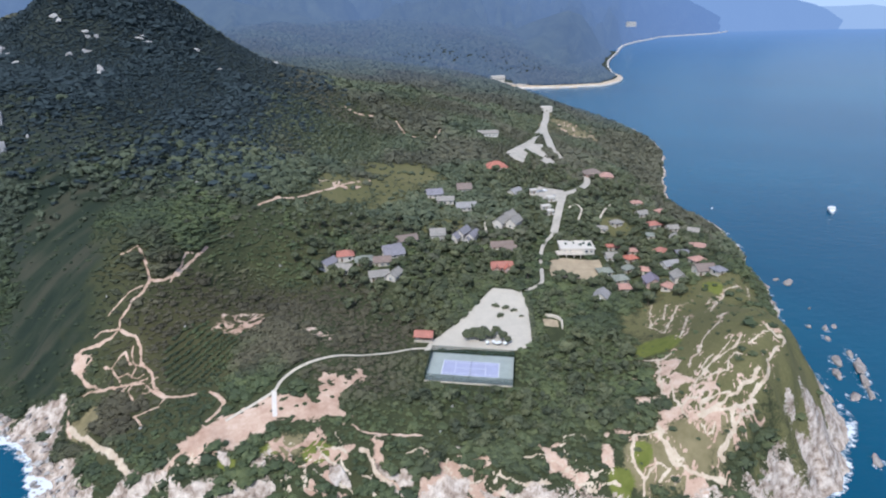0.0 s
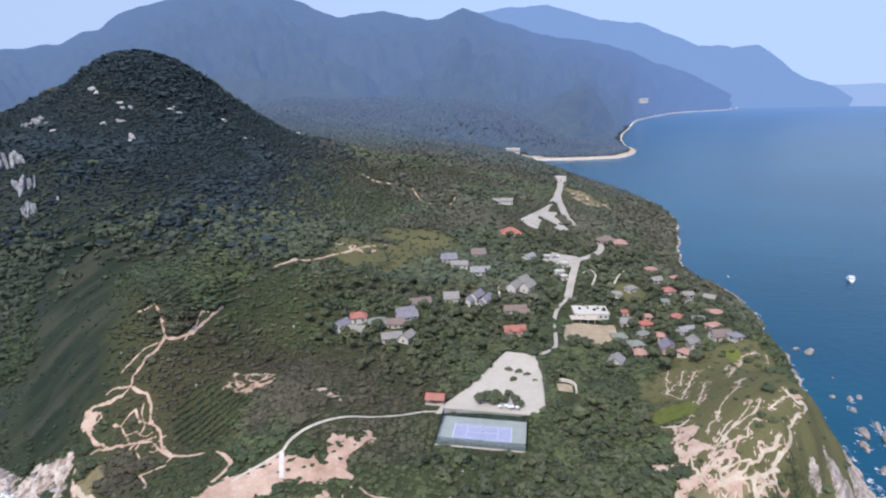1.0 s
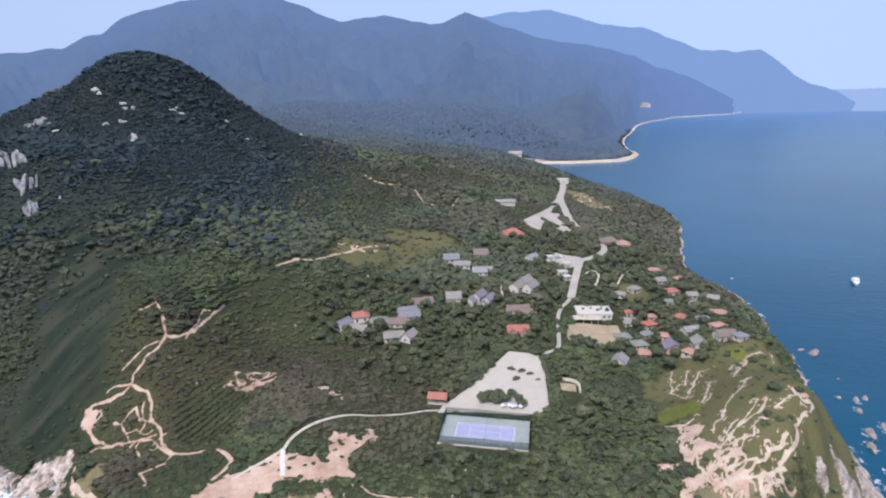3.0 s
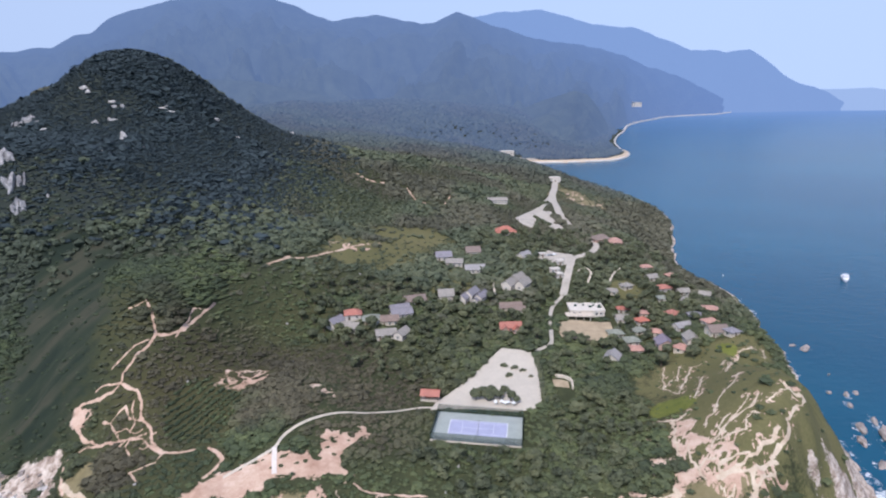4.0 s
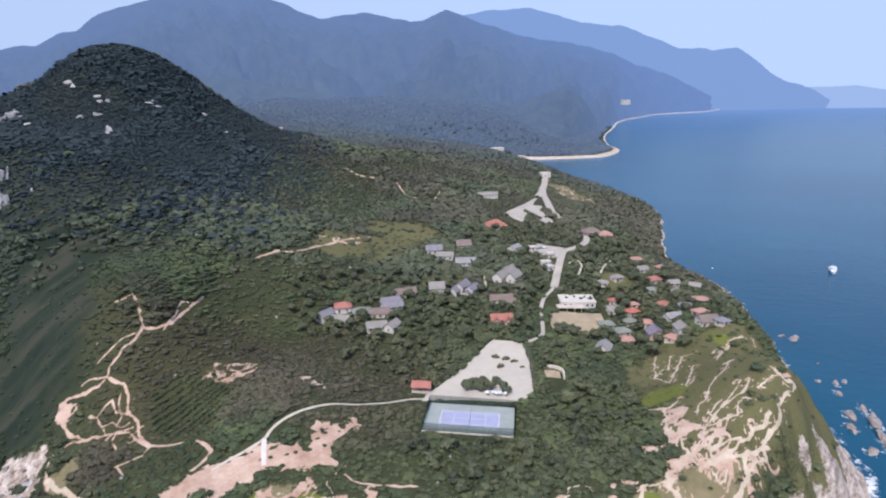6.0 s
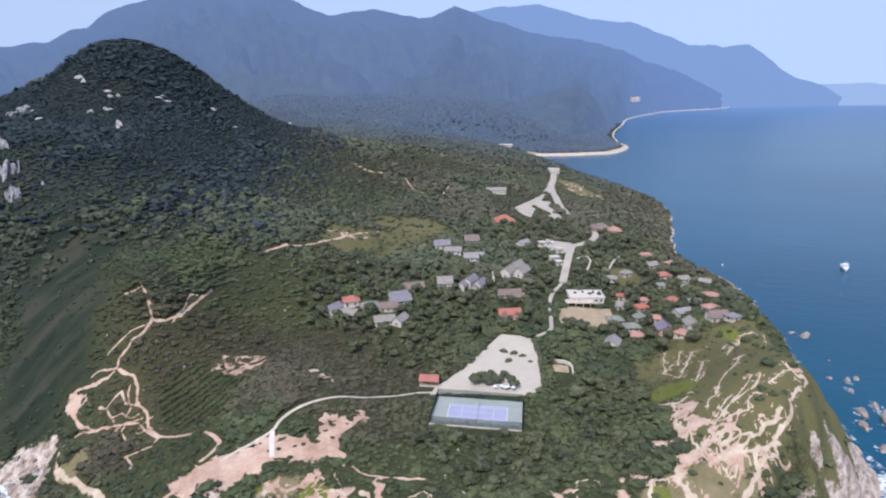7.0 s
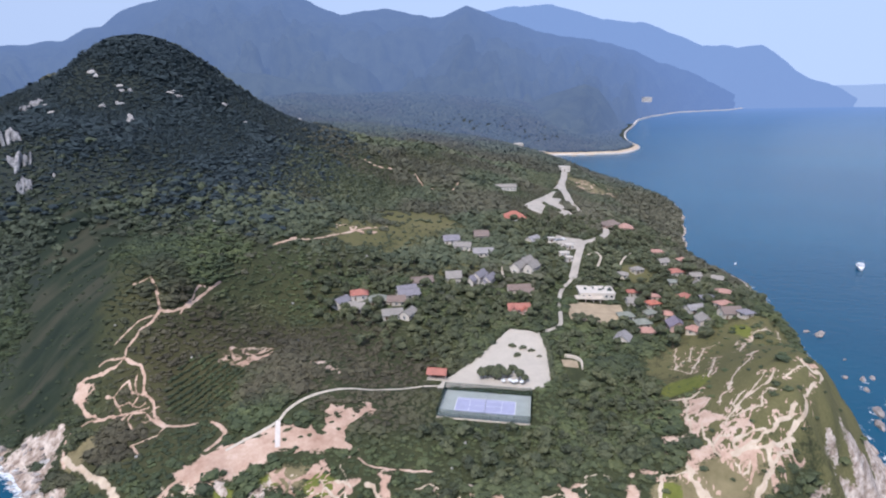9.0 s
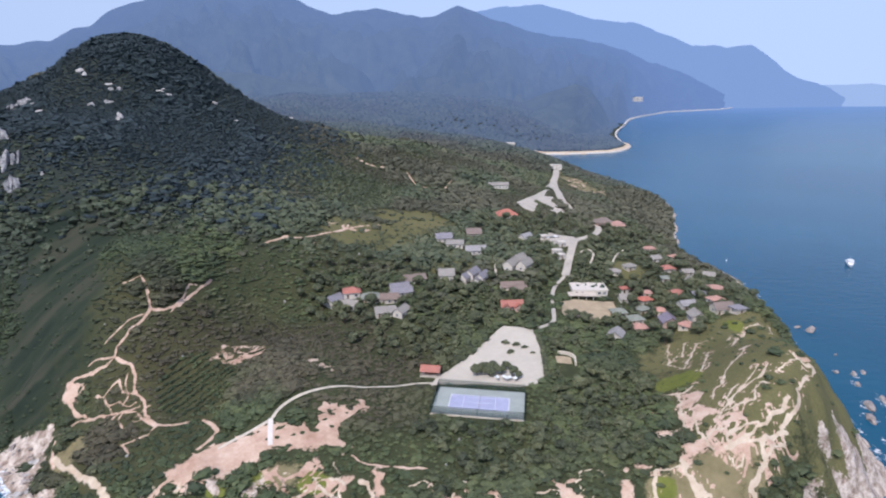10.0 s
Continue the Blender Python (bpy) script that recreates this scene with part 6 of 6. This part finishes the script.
# ---- scrub and woodland: plants past counting ----
def plants(name, xs, ys, reach, tall, clusters, material, label, seed, bias=0.0, dust=0.0, leaf=0.30, lump_share=0.86, lift=0.0, vary=1.0):
    """Bushes or crowns at many places: each has a lumpy inside, painted darker as inner shade, and leaf clusters round
    it.
    """
    rnd = np.random.RandomState(seed)
    n = len(xs)
    zs = land(xs, ys) + lift
    ico_v, ico_f = ball_small
    kinds = 14
    shapes = []
    for k in range(kinds):
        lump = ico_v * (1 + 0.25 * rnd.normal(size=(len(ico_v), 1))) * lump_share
        tri = leaf_cloud(clusters, leaf, 1.0, rnd)
        shapes.append(np.concatenate([lump, tri.reshape(-1, 3)]))
    shapes = np.array(shapes)
    per = shapes.shape[1]
    pick = rnd.randint(0, kinds, n)
    turn = rnd.uniform(0, 2 * np.pi, n)
    v = shapes[pick]
    c, s = np.cos(turn)[:, None], np.sin(turn)[:, None]
    x, y = v[:, :, 0] * c - v[:, :, 1] * s, v[:, :, 0] * s + v[:, :, 1] * c
    verts = np.stack([xs[:, None] + x * reach[:, None], ys[:, None] + y * reach[:, None], zs[:, None] + (v[:, :, 2] * 0.62 + 0.30) * tall[:, None]], -1).reshape(-1, 3)
    one = np.concatenate([ico_f, np.arange(clusters * 3).reshape(-1, 3) + len(ico_v)])
    faces = (one[None] + (np.arange(n) * per)[:, None, None]).reshape(-1, 3)
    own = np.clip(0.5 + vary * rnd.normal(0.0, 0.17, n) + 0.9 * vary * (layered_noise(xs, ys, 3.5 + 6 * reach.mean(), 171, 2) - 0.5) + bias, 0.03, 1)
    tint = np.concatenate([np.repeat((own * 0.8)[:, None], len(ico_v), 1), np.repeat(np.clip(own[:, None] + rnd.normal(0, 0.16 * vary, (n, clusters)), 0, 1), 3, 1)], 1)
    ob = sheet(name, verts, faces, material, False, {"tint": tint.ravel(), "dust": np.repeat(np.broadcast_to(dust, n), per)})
    return tagged(ob, label, "vegetation", kind="stuff")


ball_small = ball(1)


def scatter(x0, x1, y0, y1, step, seed):
    rnd = np.random.RandomState(seed)
    mx, my = np.meshgrid(np.arange(x0, x1, step), np.arange(y0, y1, step))
    mx, my = mx.ravel() + rnd.uniform(-0.55, 0.55, mx.size) * step, my.ravel() + rnd.uniform(-0.55, 0.55, mx.size) * step
    keep = (np.abs(mx) < 0.80 * my + 25) & (within(mx, my, COAST) > 4)
    return mx[keep], my[keep], rnd


def bare(f):
    return np.maximum(np.maximum(f["soil"], f["pale"]), f["rock"])


# low scrub and bushes on the near headland
x, y, rnd = scatter(-230, 205, 142, 400, 2.15, 11)
f = fields(x, y)
meadow = np.maximum(f["grass"], np.maximum(f["dry"], f["lush"]))
thin = np.maximum(meadow, ovals(x, y, [(-46, 214, 12, 7), (-85, 246, 16, 10)]) * 0.8)
lush = layered_noise(x, y, 30, 101, 3)
size = np.clip(np.exp(rnd.normal(0.03, 0.34, x.size)), 0.5, 2.2) * (0.65 + 1.2 * smooth(0.40, 0.64, lush)) * (1 - 0.5 * smooth(0.2, 0.6, thin)) * (1 + 0.7 * (rnd.uniform(size=x.size) > 0.93))
size = np.minimum(size, 2.3)
rows_of_saplings = ovals(x, y, [(-95, 222, 17, 22)]) > 0.5
size = np.where(f["flank"] > 0.4, np.minimum(size, 0.9), size)
keep = (rnd.uniform(size=x.size) > smooth(310, 395, y) + 0.35 * smooth(300, 340, y)) & ~rows_of_saplings & (rnd.uniform(size=x.size) > 0.9 * smooth(0.2, 0.7, f["flank"])) & (bare(f) < 0.36) & (np.minimum(trail_gap(x, y), np.minimum(beside(x, y, FOOTPATH) - 0.9, beside(x, y, STUB) - 1.1) * 0.5) > 0.75 * size) & (rnd.uniform(size=x.size) > 0.85 * smooth(0.25, 0.6, meadow)) & open_ground(x, y, 0.9)
x, y, size = x[keep], y[keep], size[keep]
west = smooth(15, -30, x)
dust = smooth(0.40, 0.62, layered_noise(x, y, 50, 161, 3)) * (0.15 + 0.85 * west) * smooth(-165, -120, x) + 0.5 * ovals(x, y, [(-46, 213, 14, 8), (-85, 244, 22, 14), (-30, 250, 40, 16)])
bias = -0.45 * smooth(-125, -165, x) - 0.18 * ovals(x, y, [(-100, 190, 26, 20), (60, 175, 14, 22), (-90, 265, 50, 30)]) + 0.16 * ovals(x, y, [(70, 210, 30, 35), (-15, 185, 24, 12)])
dust = np.clip(dust, 0, 1)
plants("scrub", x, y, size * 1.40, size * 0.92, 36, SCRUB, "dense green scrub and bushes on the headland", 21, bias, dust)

# young trees planted in rows on the slope
u, v = np.meshgrid(np.arange(-24, 24, 1.9), np.arange(-26, 26, 3.3))
u, v = u.ravel() + rng.uniform(-0.3, 0.3, u.size), v.ravel() + rng.uniform(-0.35, 0.35, u.size)
x, y = -95 + u * 0.5 - v * 0.87, 222 + u * 0.87 + v * 0.5
keep = (ovals(x, y, [(-95, 222, 17, 22)]) > 0.45) & (bare(fields(x, y)) < 0.36) & (trail_gap(x, y) > 0.8)
x, y = x[keep], y[keep]
size = rng.uniform(0.75, 1.2, x.size)
plants("scrub", x, y, size * 1.05, size * 1.15, 40, SCRUB, "rows of young dark green trees planted on the slope", 24, -0.22)

# tall trees in close stands: each crown has a few lobes
x, y, rnd = scatter(-80, 190, 150, 470, 5.6, 16)
stands = np.maximum(ovals(x, y, [(72, 200, 30, 42), (30, 186, 42, 15), (8, 272, 52, 26), (60, 262, 16, 22), (-10, 305, 60, 28)]), 0.75 * ovals(x, y, [(110, 335, 72, 70), (80, 425, 55, 50), (150, 480, 50, 90)]))
f = fields(x, y)
keep = (rnd.uniform(size=x.size) < 0.95 * smooth(0.25, 0.7, stands)) & (bare(f) < 0.25) & (np.maximum(f["grass"], f["lush"]) < 0.5) & (trail_gap(x, y) > 2.0) & open_ground(x, y, 2.6) & (within(x, y, COAST) > 16)
x, y = x[keep], y[keep]
crown = rnd.uniform(1.6, 2.6, x.size) * (1 + 0.5 * (rnd.uniform(size=x.size) > 0.8))
shade = rnd.normal(0.05, 0.15, x.size) + 0.10 * ovals(x, y, [(62, 235, 25, 22)]) - 0.12 * ovals(x, y, [(62, 180, 14, 22)])
lx, ly, lr, lz, lb = [], [], [], [], []
for k in range(6):
    turn, out_by = rnd.uniform(0, 6.28, x.size), rnd.uniform(0.35, 0.7, x.size) * (k > 0)
    lx.append(x + crown * out_by * np.cos(turn))
    ly.append(y + crown * out_by * np.sin(turn))
    lr.append(crown * rnd.uniform(0.38, 0.6, x.size) * (1.15 if k == 0 else 1))
    lz.append(crown * (0.95 - 0.75 * out_by + 0.12 * rnd.normal(size=x.size)))
    lb.append(shade + rnd.normal(0, 0.07, x.size))
lx, ly, lr, lz, lb = (np.concatenate(v) for v in (lx, ly, lr, lz, lb))
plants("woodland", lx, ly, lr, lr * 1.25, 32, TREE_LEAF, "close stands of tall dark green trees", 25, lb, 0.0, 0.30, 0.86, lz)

# woods on the slopes behind
x, y, rnd = scatter(-520, 300, 222, 700, 2.8, 12)
f = fields(x, y)
meadow = np.maximum(f["grass"], f["dry"])
size = rnd.uniform(1.05, 2.0, x.size) * (0.7 + 0.8 * smooth(0.40, 0.62, layered_noise(x, y, 45, 111, 3))) * (1 - 0.4 * smooth(0.2, 0.6, meadow)) * (1 + 0.6 * (rnd.uniform(size=x.size) > 0.92))
keep = (rnd.uniform(size=x.size) < np.maximum(smooth(300, 385, y), smooth(-218, -232, x))) & (bare(f) < 0.40) & (trail_gap(x, y) > 2.2) & (rnd.uniform(size=x.size) > 0.80 * smooth(0.25, 0.7, meadow)) & open_ground(x, y, 1.6)
thinned = rnd.uniform(size=x.size) > 0.3 * ovals(x, y, [(115, 365, 70, 85)])
keep &= thinned
x, y, size = x[keep], y[keep], size[keep] * (1 - 0.25 * ovals(x[keep], y[keep], [(115, 365, 75, 95)])) * (0.75 + 0.25 * smooth(300, 400, y[keep]))
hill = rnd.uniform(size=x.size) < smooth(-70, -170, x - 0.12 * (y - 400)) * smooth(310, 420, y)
dust = smooth(0.42, 0.64, layered_noise(x, y, 60, 161, 3)) * 0.8 * smooth(-230, -110, x)
bias = 0.2 * smooth(40, 90, x) - 0.36 * smooth(-120, -200, x)
for name, some, leaves, label in (("woodland", ~hill, WOOD_LEAF, "green and brown woodland on the gentle slopes"), ("woodland", hill, HILL_LEAF, "dark woodland on the steep hill, haze put into its leaf colour")):
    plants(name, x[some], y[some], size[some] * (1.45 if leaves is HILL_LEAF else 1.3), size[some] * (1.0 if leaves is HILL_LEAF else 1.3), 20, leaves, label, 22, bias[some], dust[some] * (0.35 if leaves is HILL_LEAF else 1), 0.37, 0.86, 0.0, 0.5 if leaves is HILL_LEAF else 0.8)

# far woods
x, y, rnd = scatter(-700, 330, 694, 1240, 5.6, 13)
x2, y2, _ = scatter(-760, 640, 1240, 2150, 8.5, 14)
x, y = np.concatenate([x, x2]), np.concatenate([y, y2])
keep = open_ground(x, y, 2.5) & (within(x, y, COAST) > 12 + 8 * smooth(1280, 1340, y)) & (ovals(x, y, [(180, 1390, 30, 40)]) < 0.4)
x, y = x[keep], y[keep]
size = np.random.RandomState(15).uniform(2.2, 4.4, x.size) * (0.7 + 0.7 * layered_noise(x, y, 70, 121, 3)) * (1 + 0.5 * smooth(1150, 1350, y))
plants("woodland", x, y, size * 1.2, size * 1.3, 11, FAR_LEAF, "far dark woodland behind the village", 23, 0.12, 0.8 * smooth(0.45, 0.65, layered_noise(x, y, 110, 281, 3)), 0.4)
